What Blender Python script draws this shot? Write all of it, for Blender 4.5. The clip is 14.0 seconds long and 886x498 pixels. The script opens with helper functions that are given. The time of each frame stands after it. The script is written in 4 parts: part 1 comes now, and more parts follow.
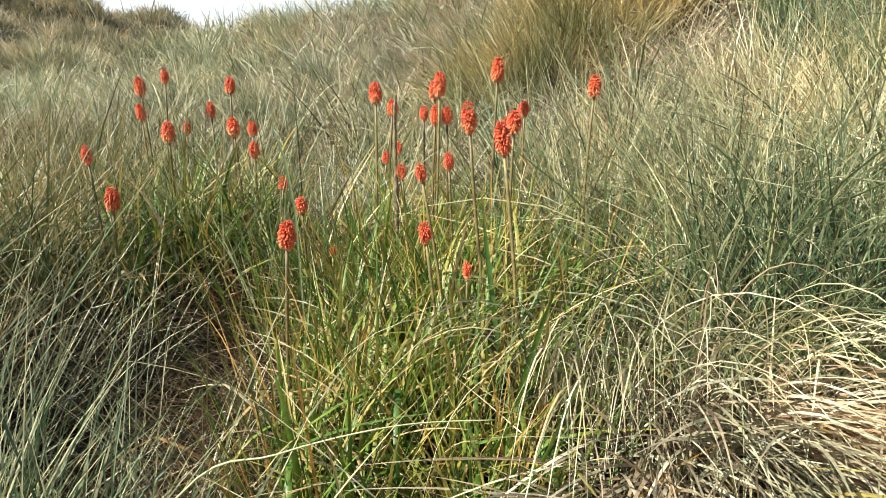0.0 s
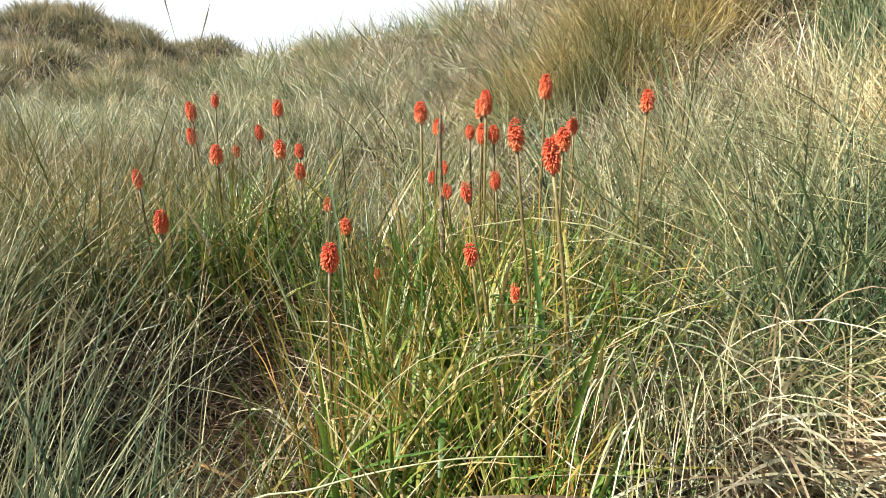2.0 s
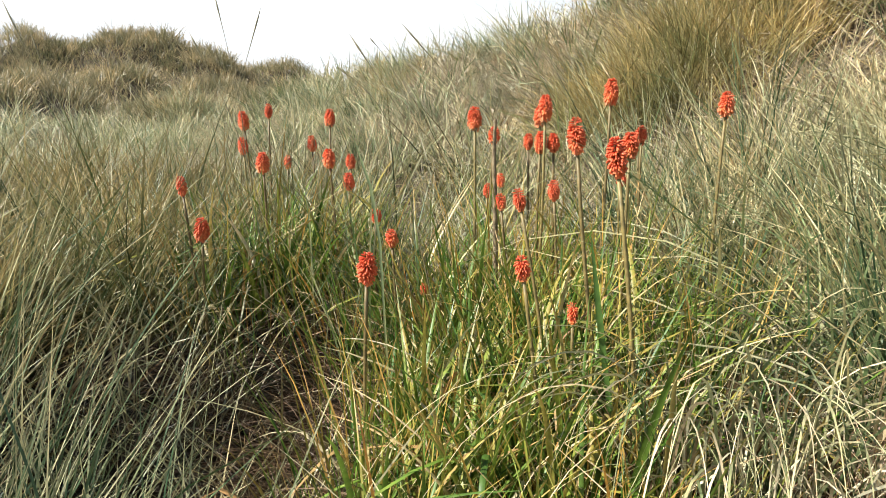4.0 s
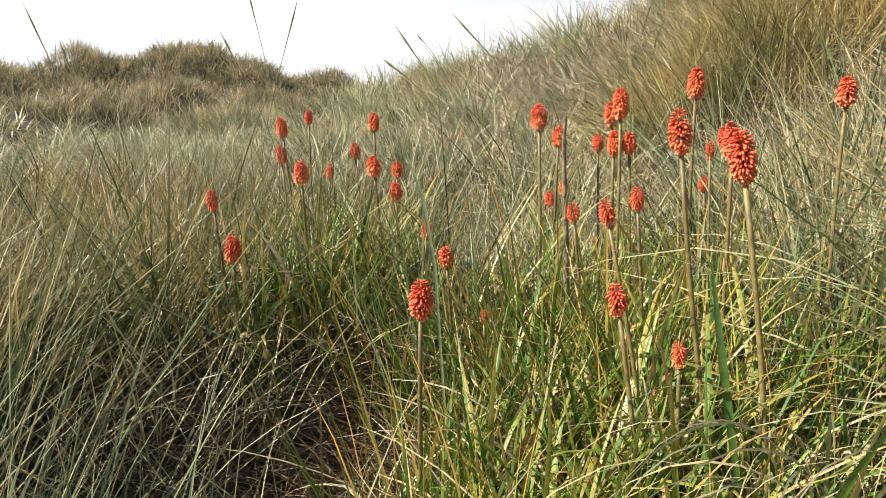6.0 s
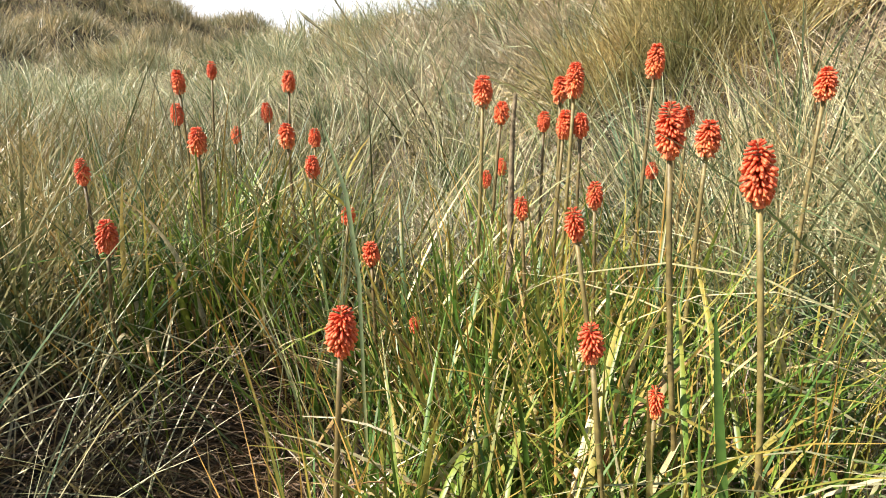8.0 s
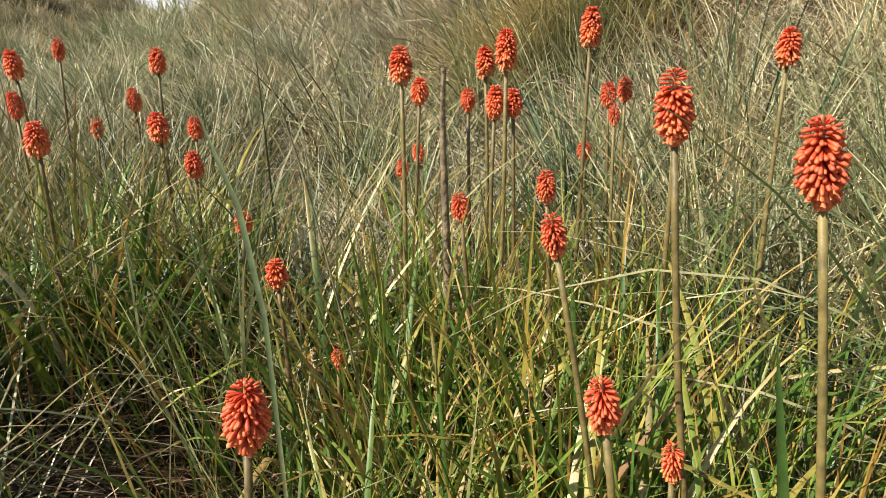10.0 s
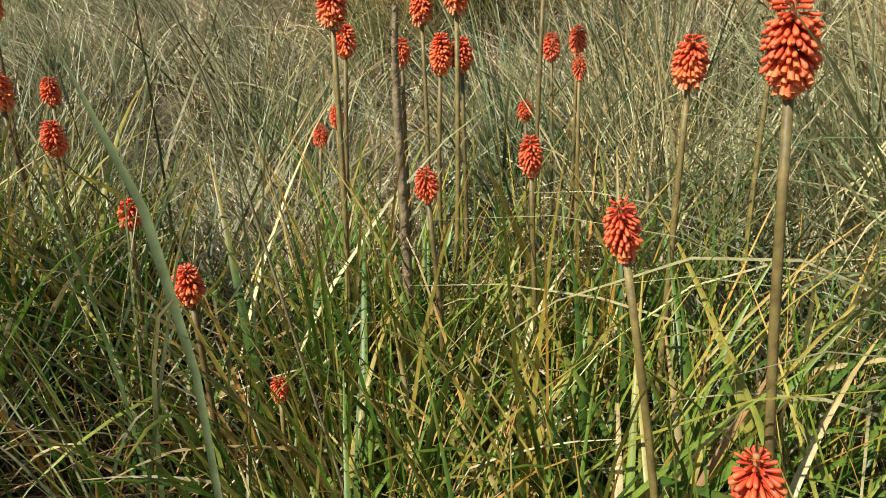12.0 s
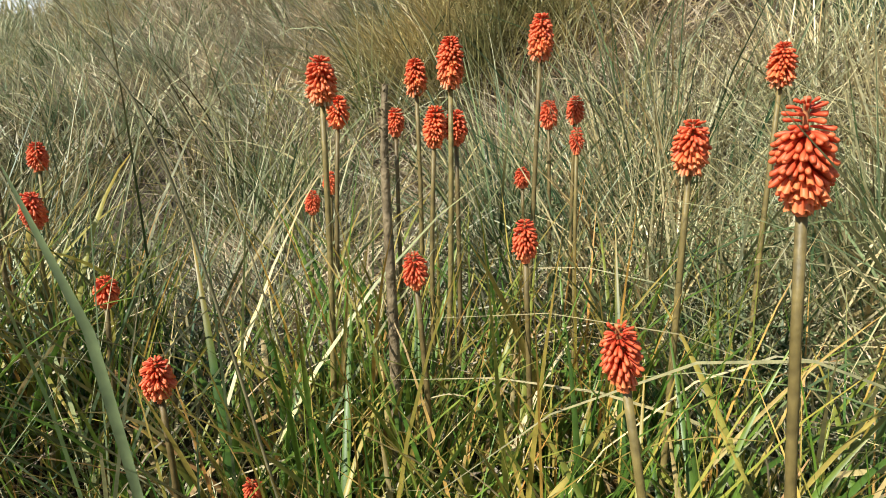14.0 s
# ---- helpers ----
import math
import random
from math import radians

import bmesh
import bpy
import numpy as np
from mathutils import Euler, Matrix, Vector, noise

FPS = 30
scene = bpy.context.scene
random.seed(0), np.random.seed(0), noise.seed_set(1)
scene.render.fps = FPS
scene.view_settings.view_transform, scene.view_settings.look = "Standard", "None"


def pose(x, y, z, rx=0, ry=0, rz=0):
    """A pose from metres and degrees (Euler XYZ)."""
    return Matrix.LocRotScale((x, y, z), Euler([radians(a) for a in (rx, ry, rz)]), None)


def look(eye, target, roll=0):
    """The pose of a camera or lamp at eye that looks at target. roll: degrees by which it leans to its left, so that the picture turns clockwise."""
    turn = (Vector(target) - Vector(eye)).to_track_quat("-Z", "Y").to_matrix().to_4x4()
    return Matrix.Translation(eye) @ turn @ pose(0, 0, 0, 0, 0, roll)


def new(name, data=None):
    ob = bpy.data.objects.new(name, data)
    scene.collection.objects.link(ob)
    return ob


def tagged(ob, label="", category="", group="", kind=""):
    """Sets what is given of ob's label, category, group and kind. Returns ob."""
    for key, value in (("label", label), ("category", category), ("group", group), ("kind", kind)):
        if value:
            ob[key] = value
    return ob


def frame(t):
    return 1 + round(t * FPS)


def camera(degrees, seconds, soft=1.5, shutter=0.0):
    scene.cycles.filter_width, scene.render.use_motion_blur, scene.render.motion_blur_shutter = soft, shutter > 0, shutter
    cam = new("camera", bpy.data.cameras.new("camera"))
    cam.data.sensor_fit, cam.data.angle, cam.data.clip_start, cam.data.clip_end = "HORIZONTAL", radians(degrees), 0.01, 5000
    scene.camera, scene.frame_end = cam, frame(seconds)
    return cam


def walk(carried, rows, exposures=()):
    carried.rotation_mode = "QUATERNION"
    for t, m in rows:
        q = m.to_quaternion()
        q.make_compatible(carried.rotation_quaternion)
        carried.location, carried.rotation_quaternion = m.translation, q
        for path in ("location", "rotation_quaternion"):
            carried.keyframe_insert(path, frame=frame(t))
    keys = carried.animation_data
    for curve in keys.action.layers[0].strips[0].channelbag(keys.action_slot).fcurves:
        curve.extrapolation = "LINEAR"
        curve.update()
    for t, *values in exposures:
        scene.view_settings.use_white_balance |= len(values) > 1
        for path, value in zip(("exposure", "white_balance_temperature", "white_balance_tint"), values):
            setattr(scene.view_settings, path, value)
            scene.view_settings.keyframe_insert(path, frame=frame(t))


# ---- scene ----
cam = camera(68.5, 14.0, soft=0.9)
PATH = [
    (0, (0.062, 0.034, 1.172), (0.008, 2.006, 0.84), -0.1),
    (0.5, (0.06, 0.039, 1.168), (-0.006, 2.01, 0.836), -0.3),
    (1, (0.062, 0.041, 1.165), (-0.02, 2.012, 0.839), -0.5),
    (1.5, (0.055, 0.058, 1.168), (-0.088, 2.029, 0.861), -0.4),
    (2, (0.063, 0.092, 1.168), (-0.137, 2.064, 0.898), -0.9),
    (2.5, (0.072, 0.126, 1.161), (-0.142, 2.101, 0.928), -1.0),
    (3, (0.081, 0.165, 1.15), (-0.19, 2.135, 0.939), -0.8),
    (3.2, (0.081, 0.183, 1.14), (-0.226, 2.149, 0.935), -0.6),
    (5.3, (0.02, 0.38, 1.124), (-0.435, 2.317, 0.924), -1.0),
    (5.5, (0.006, 0.409, 1.127), (-0.471, 2.342, 0.938), -1.1),
    (6, (-0.023, 0.499, 1.136), (-0.542, 2.422, 0.956), -1.4),
    (6.5, (-0.05, 0.567, 1.141), (-0.575, 2.484, 0.913), -0.8),
    (7, (-0.06, 0.61, 1.157), (-0.507, 2.536, 0.858), 0.8),
    (7.5, (-0.087, 0.676, 1.175), (-0.477, 2.615, 0.88), 1.2),
    (8, (-0.105, 0.749, 1.199), (-0.375, 2.706, 0.888), 1.1),
    (8.5, (-0.115, 0.812, 1.205), (-0.308, 2.779, 0.899), 2.2),
    (9, (-0.138, 0.891, 1.208), (-0.236, 2.864, 0.898), 1.1),
    (9.2, (-0.148, 0.915, 1.212), (-0.227, 2.889, 0.901), 0.7),
    (11.3, (-0.248, 1.173, 1.206), (0.037, 3.092, 0.723), -1.4),
    (11.5, (-0.264, 1.199, 1.204), (0.056, 3.117, 0.733), -1.1),
    (12, (-0.28, 1.265, 1.204), (0.083, 3.171, 0.718), -1.9),
    (12.5, (-0.274, 1.258, 1.241), (0.077, 3.179, 0.807), -1.6),
    (13, (-0.257, 1.239, 1.251), (-0.062, 3.184, 0.831), -0.7),
    (13.5, (-0.246, 1.244, 1.265), (-0.046, 3.202, 0.91), -0.5),
    (14, (-0.253, 1.32, 1.248), (0.119, 3.255, 0.902), -1.3),
]
walk(cam, [(t, look(eye, target, roll)) for t, eye, target, roll in PATH],
     exposures=[(0.0, 1.15, 6110, 7), (3.0, 1.16, 6200, 8), (6.0, 1.03, 6450, 11), (7.5, 1.28, 6450, 11), (8.5, 1.28, 6450, 11), (9.0, 1.12, 6480, 11), (11.5, 0.58, 6500, 5), (12.5, 0.56, 6700, 5), (13.0, 0.56, 6700, 5), (14.0, 0.70, 6300, 5)])

# ---- light ----
SUN_TO = Vector((-0.80, -0.42, 0.88)).normalized()
sun_data = bpy.data.lights.new("sun", "SUN")
sun_data.energy, sun_data.angle, sun_data.color = 5.0, radians(0.53), (1.0, 0.94, 0.85)
sun = new("sun", sun_data)
sun.matrix_world = look(SUN_TO * 50, (0, 0, 0))

world = bpy.data.worlds.new("sky")
scene.world = world
world.use_nodes = True
wn, wl = world.node_tree.nodes, world.node_tree.links
wn.clear()
w_out = wn.new("ShaderNodeOutputWorld")
w_bg = wn.new("ShaderNodeBackground")
w_sky = wn.new("ShaderNodeTexSky")
w_sky.sky_type = "NISHITA"
w_sky.sun_disc = False
w_sky.sun_elevation = math.asin(SUN_TO.z)
w_sky.sun_rotation = math.atan2(SUN_TO.x, SUN_TO.y)
w_geo = wn.new("ShaderNodeTexCoord")
w_map = wn.new("ShaderNodeMapping")
w_map.inputs["Scale"].default_value = (1.0, 1.0, 3.2)
w_map.inputs["Location"].default_value = (0.35, 0.2, 0.1)
w_noise = wn.new("ShaderNodeTexNoise")
w_noise.inputs["Scale"].default_value = 1.6
w_noise.inputs["Detail"].default_value = 7
w_sep = wn.new("ShaderNodeSeparateXYZ")
w_low = wn.new("ShaderNodeMapRange")     # cloud bank thins out with height
w_low.inputs["From Min"].default_value = 0.22
w_low.inputs["From Max"].default_value = 0.40
w_low.inputs["To Min"].default_value = 0.30
w_low.inputs["To Max"].default_value = -0.24
w_add = wn.new("ShaderNodeMath")
w_ramp = wn.new("ShaderNodeValToRGB")
w_ramp.color_ramp.elements[0].position = 0.40
w_ramp.color_ramp.elements[1].position = 0.72
w_mix = wn.new("ShaderNodeMix")
w_mix.data_type = "RGBA"
w_mix.inputs["B"].default_value = (14.6, 14.9, 15.2, 1)
wl.new(w_geo.outputs["Generated"], w_map.inputs["Vector"])
wl.new(w_geo.outputs["Generated"], w_sep.inputs[0])
wl.new(w_sep.outputs["Z"], w_low.inputs["Value"])
wl.new(w_map.outputs["Vector"], w_noise.inputs["Vector"])
wl.new(w_noise.outputs["Fac"], w_add.inputs[0])
wl.new(w_low.outputs[0], w_add.inputs[1])
wl.new(w_add.outputs[0], w_ramp.inputs["Fac"])
wl.new(w_ramp.outputs["Color"], w_mix.inputs["Factor"])
w_gain = wn.new("ShaderNodeMix")
w_gain.data_type, w_gain.blend_type = "RGBA", "MULTIPLY"
w_gain.inputs["Factor"].default_value = 1.0
w_gain.inputs["B"].default_value = (1.08, 1.46, 1.55, 1)
wl.new(w_sky.outputs["Color"], w_gain.inputs["A"])
wl.new(w_gain.outputs["Result"], w_mix.inputs["A"])
wl.new(w_mix.outputs["Result"], w_bg.inputs["Color"])
wl.new(w_bg.outputs["Background"], w_out.inputs["Surface"])
w_bg.inputs["Strength"].default_value = 0.039


# ---- materials ----
def shader(name):
    mat = bpy.data.materials.new(name)
    mat.use_nodes = True
    nodes, links = mat.node_tree.nodes, mat.node_tree.links
    return mat, nodes, links, nodes["Principled BSDF"], nodes["Material Output"]


def ramp_node(nodes, stops):
    ramp = nodes.new("ShaderNodeValToRGB")
    els = ramp.color_ramp.elements
    while len(els) < len(stops):
        els.new(0.5)
    for el, (pos, col) in zip(els, stops):
        el.position, el.color = pos, (*col, 1)
    return ramp


def mix_node(nodes, links, fac, a, b, blend="MIX"):
    mix = nodes.new("ShaderNodeMix")
    mix.data_type, mix.blend_type = "RGBA", blend
    for key, value in (("Factor", fac), ("A", a), ("B", b)):
        if isinstance(value, (int, float)):
            mix.inputs[key].default_value = value
        elif isinstance(value, tuple):
            mix.inputs[key].default_value = (*value, 1)
        else:
            links.new(value, mix.inputs[key])
    return mix.outputs["Result"]


def leaf_material(name, stops, tip, base, rough=0.45, through_light=0.3, by_object=False, tip_from=0.6, streaks=60.0, tufts=2.3):
    """A blade: its own hue by chance, a foot often darkened for shade, a dry tip, fine streaks along it, and light
    coming through.
    """
    mat, nodes, links, bsdf, out = shader(name)
    if by_object:
        chance = nodes.new("ShaderNodeObjectInfo").outputs["Random"]
    else:
        chance = nodes.new("ShaderNodeNewGeometry").outputs["Random Per Island"]
    hue = ramp_node(nodes, stops)
    links.new(chance, hue.inputs["Fac"])
    uv = nodes.new("ShaderNodeUVMap")
    split = nodes.new("ShaderNodeSeparateXYZ")
    links.new(uv.outputs["UV"], split.inputs[0])
    along = split.outputs["Y"]
    # dry tips start at a different height on each blade
    shift = nodes.new("ShaderNodeMath")
    shift.operation = "MULTIPLY_ADD"
    links.new(chance, shift.inputs[0])
    shift.inputs[1].default_value = 7.31
    shift.inputs[2].default_value = 0.0
    frac = nodes.new("ShaderNodeMath")
    frac.operation = "FRACT"
    links.new(shift.outputs[0], frac.inputs[0])
    late = nodes.new("ShaderNodeMath")
    late.operation = "MULTIPLY_ADD"
    links.new(frac.outputs[0], late.inputs[0])
    late.inputs[1].default_value = -0.5
    links.new(along, late.inputs[2])
    tipness = nodes.new("ShaderNodeMapRange")
    tipness.inputs["From Min"].default_value = tip_from - 0.3
    tipness.inputs["From Max"].default_value = tip_from + 0.15
    links.new(late.outputs[0], tipness.inputs["Value"])
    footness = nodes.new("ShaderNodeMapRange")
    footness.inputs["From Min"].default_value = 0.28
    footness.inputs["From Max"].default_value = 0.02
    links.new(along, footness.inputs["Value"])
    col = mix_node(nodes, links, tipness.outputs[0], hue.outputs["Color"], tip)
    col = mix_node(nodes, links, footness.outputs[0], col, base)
    tex = nodes.new("ShaderNodeTexCoord")
    noise_n = nodes.new("ShaderNodeTexNoise")
    noise_n.inputs["Scale"].default_value = streaks
    noise_n.inputs["Detail"].default_value = 3
    links.new(tex.outputs["Object"], noise_n.inputs["Vector"])
    mott = ramp_node(nodes, [(0.3, (0.6, 0.6, 0.6)), (0.7, (1.25, 1.22, 1.15))])
    links.new(noise_n.outputs["Fac"], mott.inputs["Fac"])
    col = mix_node(nodes, links, 0.7, col, mott.outputs["Color"], "MULTIPLY")
    if not by_object:
        # some tussocks are greener and darker, others drier
        wide_n = nodes.new("ShaderNodeTexNoise")
        wide_n.inputs["Scale"].default_value = tufts
        wide_n.inputs["Detail"].default_value = 3
        links.new(tex.outputs["Object"], wide_n.inputs["Vector"])
        tuft = ramp_node(nodes, [(0.36, (0.58, 0.66, 0.58)), (0.5, (0.98, 0.98, 0.95)), (0.64, (1.42, 1.30, 1.18))])
        links.new(wide_n.outputs["Fac"], tuft.inputs["Fac"])
        col = mix_node(nodes, links, 1.0, col, tuft.outputs["Color"], "MULTIPLY")
    links.new(col, bsdf.inputs["Base Color"])
    bsdf.inputs["Roughness"].default_value = rough
    bsdf.inputs["Specular IOR Level"].default_value = 0.4
    trans = nodes.new("ShaderNodeBsdfTranslucent")
    links.new(col, trans.inputs["Color"])
    both = nodes.new("ShaderNodeMixShader")
    both.inputs["Fac"].default_value = through_light
    links.new(bsdf.outputs[0], both.inputs[1])
    links.new(trans.outputs[0], both.inputs[2])
    links.new(both.outputs[0], out.inputs["Surface"])
    return mat


STRAW = (0.53, 0.48, 0.29)
# brown foot of the blades, dark to paint in the shade between them
SHADY_FOOT = (0.16, 0.11, 0.06)
M_HEAP = leaf_material("heaped_straw", [(0.0, (0.16, 0.095, 0.06)), (0.3, (0.38, 0.285, 0.18)), (0.65, (0.58, 0.49, 0.335)), (0.94, (0.74, 0.66, 0.49)), (1.0, (0.60, 0.42, 0.06))], (0.54, 0.44, 0.28), (0.26, 0.17, 0.10), through_light=0.14)
M_PALESTRAW = leaf_material("weathered_straw", [(0.0, (0.15, 0.11, 0.075)), (0.35, (0.33, 0.275, 0.19)), (0.7, (0.52, 0.46, 0.34)), (1.0, (0.70, 0.64, 0.50))], (0.48, 0.40, 0.28), (0.20, 0.14, 0.09), through_light=0.14)
M_MARRAM = leaf_material("marram", [(0.0, (0.055, 0.09, 0.035)), (0.28, (0.12, 0.175, 0.07)), (0.5, (0.21, 0.265, 0.105)), (0.68, (0.33, 0.365, 0.16)), (0.87, (0.56, 0.52, 0.28)), (1.0, (0.72, 0.66, 0.44))], (0.54, 0.45, 0.23), SHADY_FOOT, through_light=0.22)
M_BLUE = leaf_material("blue_marram", [(0.0, (0.04, 0.08, 0.038)), (0.45, (0.095, 0.16, 0.085)), (0.8, (0.18, 0.245, 0.125)), (1.0, (0.62, 0.58, 0.36))], STRAW, SHADY_FOOT, through_light=0.22)
M_STRAW = leaf_material("straw", [(0.0, (0.22, 0.13, 0.06)), (0.3, (0.38, 0.305, 0.155)), (0.68, (0.60, 0.535, 0.32)), (1.0, (0.78, 0.73, 0.52))], (0.56, 0.49, 0.28), (0.24, 0.15, 0.08), through_light=0.14)
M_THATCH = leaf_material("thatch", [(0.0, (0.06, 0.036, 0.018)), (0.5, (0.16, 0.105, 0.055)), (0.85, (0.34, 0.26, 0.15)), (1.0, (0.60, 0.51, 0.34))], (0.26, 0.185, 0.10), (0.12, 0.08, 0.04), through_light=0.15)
# brown dead leaves and stems, darkened to paint in the shade they lie in
M_SHADE_LITTER = leaf_material("litter", [(0.0, (0.05, 0.028, 0.016)), (0.6, (0.15, 0.092, 0.055)), (1.0, (0.38, 0.27, 0.18))], (0.18, 0.115, 0.065), (0.09, 0.052, 0.032), through_light=0.1)
M_ARCH = leaf_material("arching_grass", [(0.0, (0.06, 0.10, 0.04)), (0.4, (0.15, 0.21, 0.095)), (0.76, (0.34, 0.35, 0.18)), (1.0, (0.74, 0.67, 0.46))], (0.60, 0.52, 0.30), SHADY_FOOT, through_light=0.2)
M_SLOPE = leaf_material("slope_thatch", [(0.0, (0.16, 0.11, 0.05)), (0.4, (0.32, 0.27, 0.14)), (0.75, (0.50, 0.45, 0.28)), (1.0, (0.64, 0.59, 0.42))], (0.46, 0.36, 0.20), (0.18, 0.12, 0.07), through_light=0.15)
M_GREEN = leaf_material("dark_marram", [(0.0, (0.04, 0.075, 0.03)), (0.4, (0.09, 0.15, 0.06)), (0.7, (0.16, 0.22, 0.095)), (0.9, (0.26, 0.29, 0.14)), (1.0, (0.58, 0.53, 0.34))], (0.30, 0.27, 0.13), SHADY_FOOT)
M_OLIVE = leaf_material("olive_grass", [(0.0, (0.05, 0.075, 0.03)), (0.35, (0.12, 0.145, 0.055)), (0.65, (0.21, 0.20, 0.085)), (0.85, (0.30, 0.25, 0.11)), (1.0, (0.52, 0.46, 0.28))], (0.34, 0.26, 0.12), (0.12, 0.085, 0.045))
M_HILL = leaf_material("hillside_marram", [(0.0, (0.13, 0.17, 0.09)), (0.35, (0.27, 0.32, 0.17)), (0.7, (0.44, 0.45, 0.27)), (1.0, (0.70, 0.65, 0.46))], (0.60, 0.54, 0.36), (0.22, 0.16, 0.09), through_light=0.22)
# a darker copy of the olive grass, with the slope's shade in its colour
M_SHADED_OLIVE = leaf_material("shaded_olive_grass", [(0.0, (0.035, 0.045, 0.016)), (0.35, (0.08, 0.092, 0.031)), (0.65, (0.14, 0.13, 0.05)), (0.85, (0.21, 0.175, 0.073)), (1.0, (0.44, 0.38, 0.21))], (0.23, 0.175, 0.078), (0.10, 0.07, 0.035))
M_GOLD = leaf_material("golden_grass", [(0.0, (0.11, 0.10, 0.04)), (0.4, (0.29, 0.24, 0.095)), (0.75, (0.47, 0.385, 0.17)), (1.0, (0.42, 0.42, 0.19))], (0.50, 0.39, 0.19), (0.12, 0.085, 0.045))
M_FAR = leaf_material("distant_grass", [(0.0, (0.12, 0.13, 0.06)), (0.3, (0.26, 0.24, 0.12)), (0.65, (0.44, 0.38, 0.22)), (1.0, (0.62, 0.55, 0.36))], (0.46, 0.38, 0.22), (0.20, 0.15, 0.08))
M_CAP = leaf_material("dune_cap_grass", [(0.0, (0.13, 0.13, 0.065)), (0.5, (0.28, 0.245, 0.14)), (1.0, (0.46, 0.40, 0.25))], (0.40, 0.32, 0.19), (0.14, 0.10, 0.06))
M_POKER = leaf_material("poker_leaf", [(0.0, (0.052, 0.11, 0.018)), (0.33, (0.115, 0.195, 0.03)), (0.60, (0.165, 0.265, 0.036)), (0.80, (0.27, 0.295, 0.052)), (0.94, (0.42, 0.32, 0.08)), (1.0, (0.58, 0.48, 0.25))], (0.50, 0.30, 0.07), (0.15, 0.15, 0.04), rough=0.42, through_light=0.28, by_object=True, tip_from=0.88)
M_DEAD = leaf_material("dead_poker_leaf", [(0.0, (0.26, 0.13, 0.045)), (0.35, (0.48, 0.33, 0.13)), (0.7, (0.66, 0.55, 0.32)), (1.0, (0.76, 0.68, 0.48))], (0.50, 0.30, 0.12), (0.24, 0.16, 0.08), rough=0.6, through_light=0.2, by_object=True, tip_from=0.9)
M_POKER_FINE = leaf_material("poker_leaf_fine", [(0.0, (0.05, 0.13, 0.02)), (0.35, (0.13, 0.24, 0.035)), (0.6, (0.25, 0.28, 0.05)), (0.8, (0.42, 0.33, 0.08)), (1.0, (0.50, 0.24, 0.06))], (0.54, 0.33, 0.10), (0.14, 0.13, 0.04), rough=0.42, through_light=0.28, tip_from=0.8)


def plain_material(name, a, b, scale, rough, through_light=0.0, bump=0.0, by_object=0.0):
    mat, nodes, links, bsdf, out = shader(name)
    tex = nodes.new("ShaderNodeTexCoord")
    n1 = nodes.new("ShaderNodeTexNoise")
    n1.inputs["Scale"].default_value, n1.inputs["Detail"].default_value = scale, 6
    links.new(tex.outputs["Object"], n1.inputs["Vector"])
    ramp = ramp_node(nodes, [(0.32, a), (0.68, b)])
    links.new(n1.outputs["Fac"], ramp.inputs["Fac"])
    col = ramp.outputs["Color"]
    if by_object:
        info = nodes.new("ShaderNodeObjectInfo")
        vary = ramp_node(nodes, [(0.0, (1 - by_object,) * 3), (1.0, (1 + by_object, 1 + by_object * 1.6, 1 + by_object))])
        links.new(info.outputs["Random"], vary.inputs["Fac"])
        col = mix_node(nodes, links, 1.0, col, vary.outputs["Color"], "MULTIPLY")
    links.new(col, bsdf.inputs["Base Color"])
    bsdf.inputs["Roughness"].default_value = rough
    if bump:
        bp = nodes.new("ShaderNodeBump")
        bp.inputs["Strength"].default_value, bp.inputs["Distance"].default_value = bump, 0.02
        links.new(n1.outputs["Fac"], bp.inputs["Height"])
        links.new(bp.outputs[0], bsdf.inputs["Normal"])
    if through_light:
        trans = nodes.new("ShaderNodeBsdfTranslucent")
        links.new(col, trans.inputs["Color"])
        both = nodes.new("ShaderNodeMixShader")
        both.inputs["Fac"].default_value = through_light
        links.new(bsdf.outputs[0], both.inputs[1])
        links.new(trans.outputs[0], both.inputs[2])
        links.new(both.outputs[0], out.inputs["Surface"])
    return mat


M_GROUND = plain_material("dune_soil", (0.022, 0.015, 0.009), (0.085, 0.058, 0.034), 9.0, 0.95, bump=0.6)
M_STALK = plain_material("flower_stalk", (0.105, 0.070, 0.025), (0.21, 0.14, 0.05), 70.0, 0.55, bump=0.12, by_object=0.3)
M_SPENT = plain_material("spent_stalk", (0.10, 0.07, 0.035), (0.25, 0.185, 0.10), 60.0, 0.75, bump=0.5)
M_CORE = plain_material("flower_core", (0.30, 0.10, 0.04), (0.45, 0.20, 0.07), 80.0, 0.6)


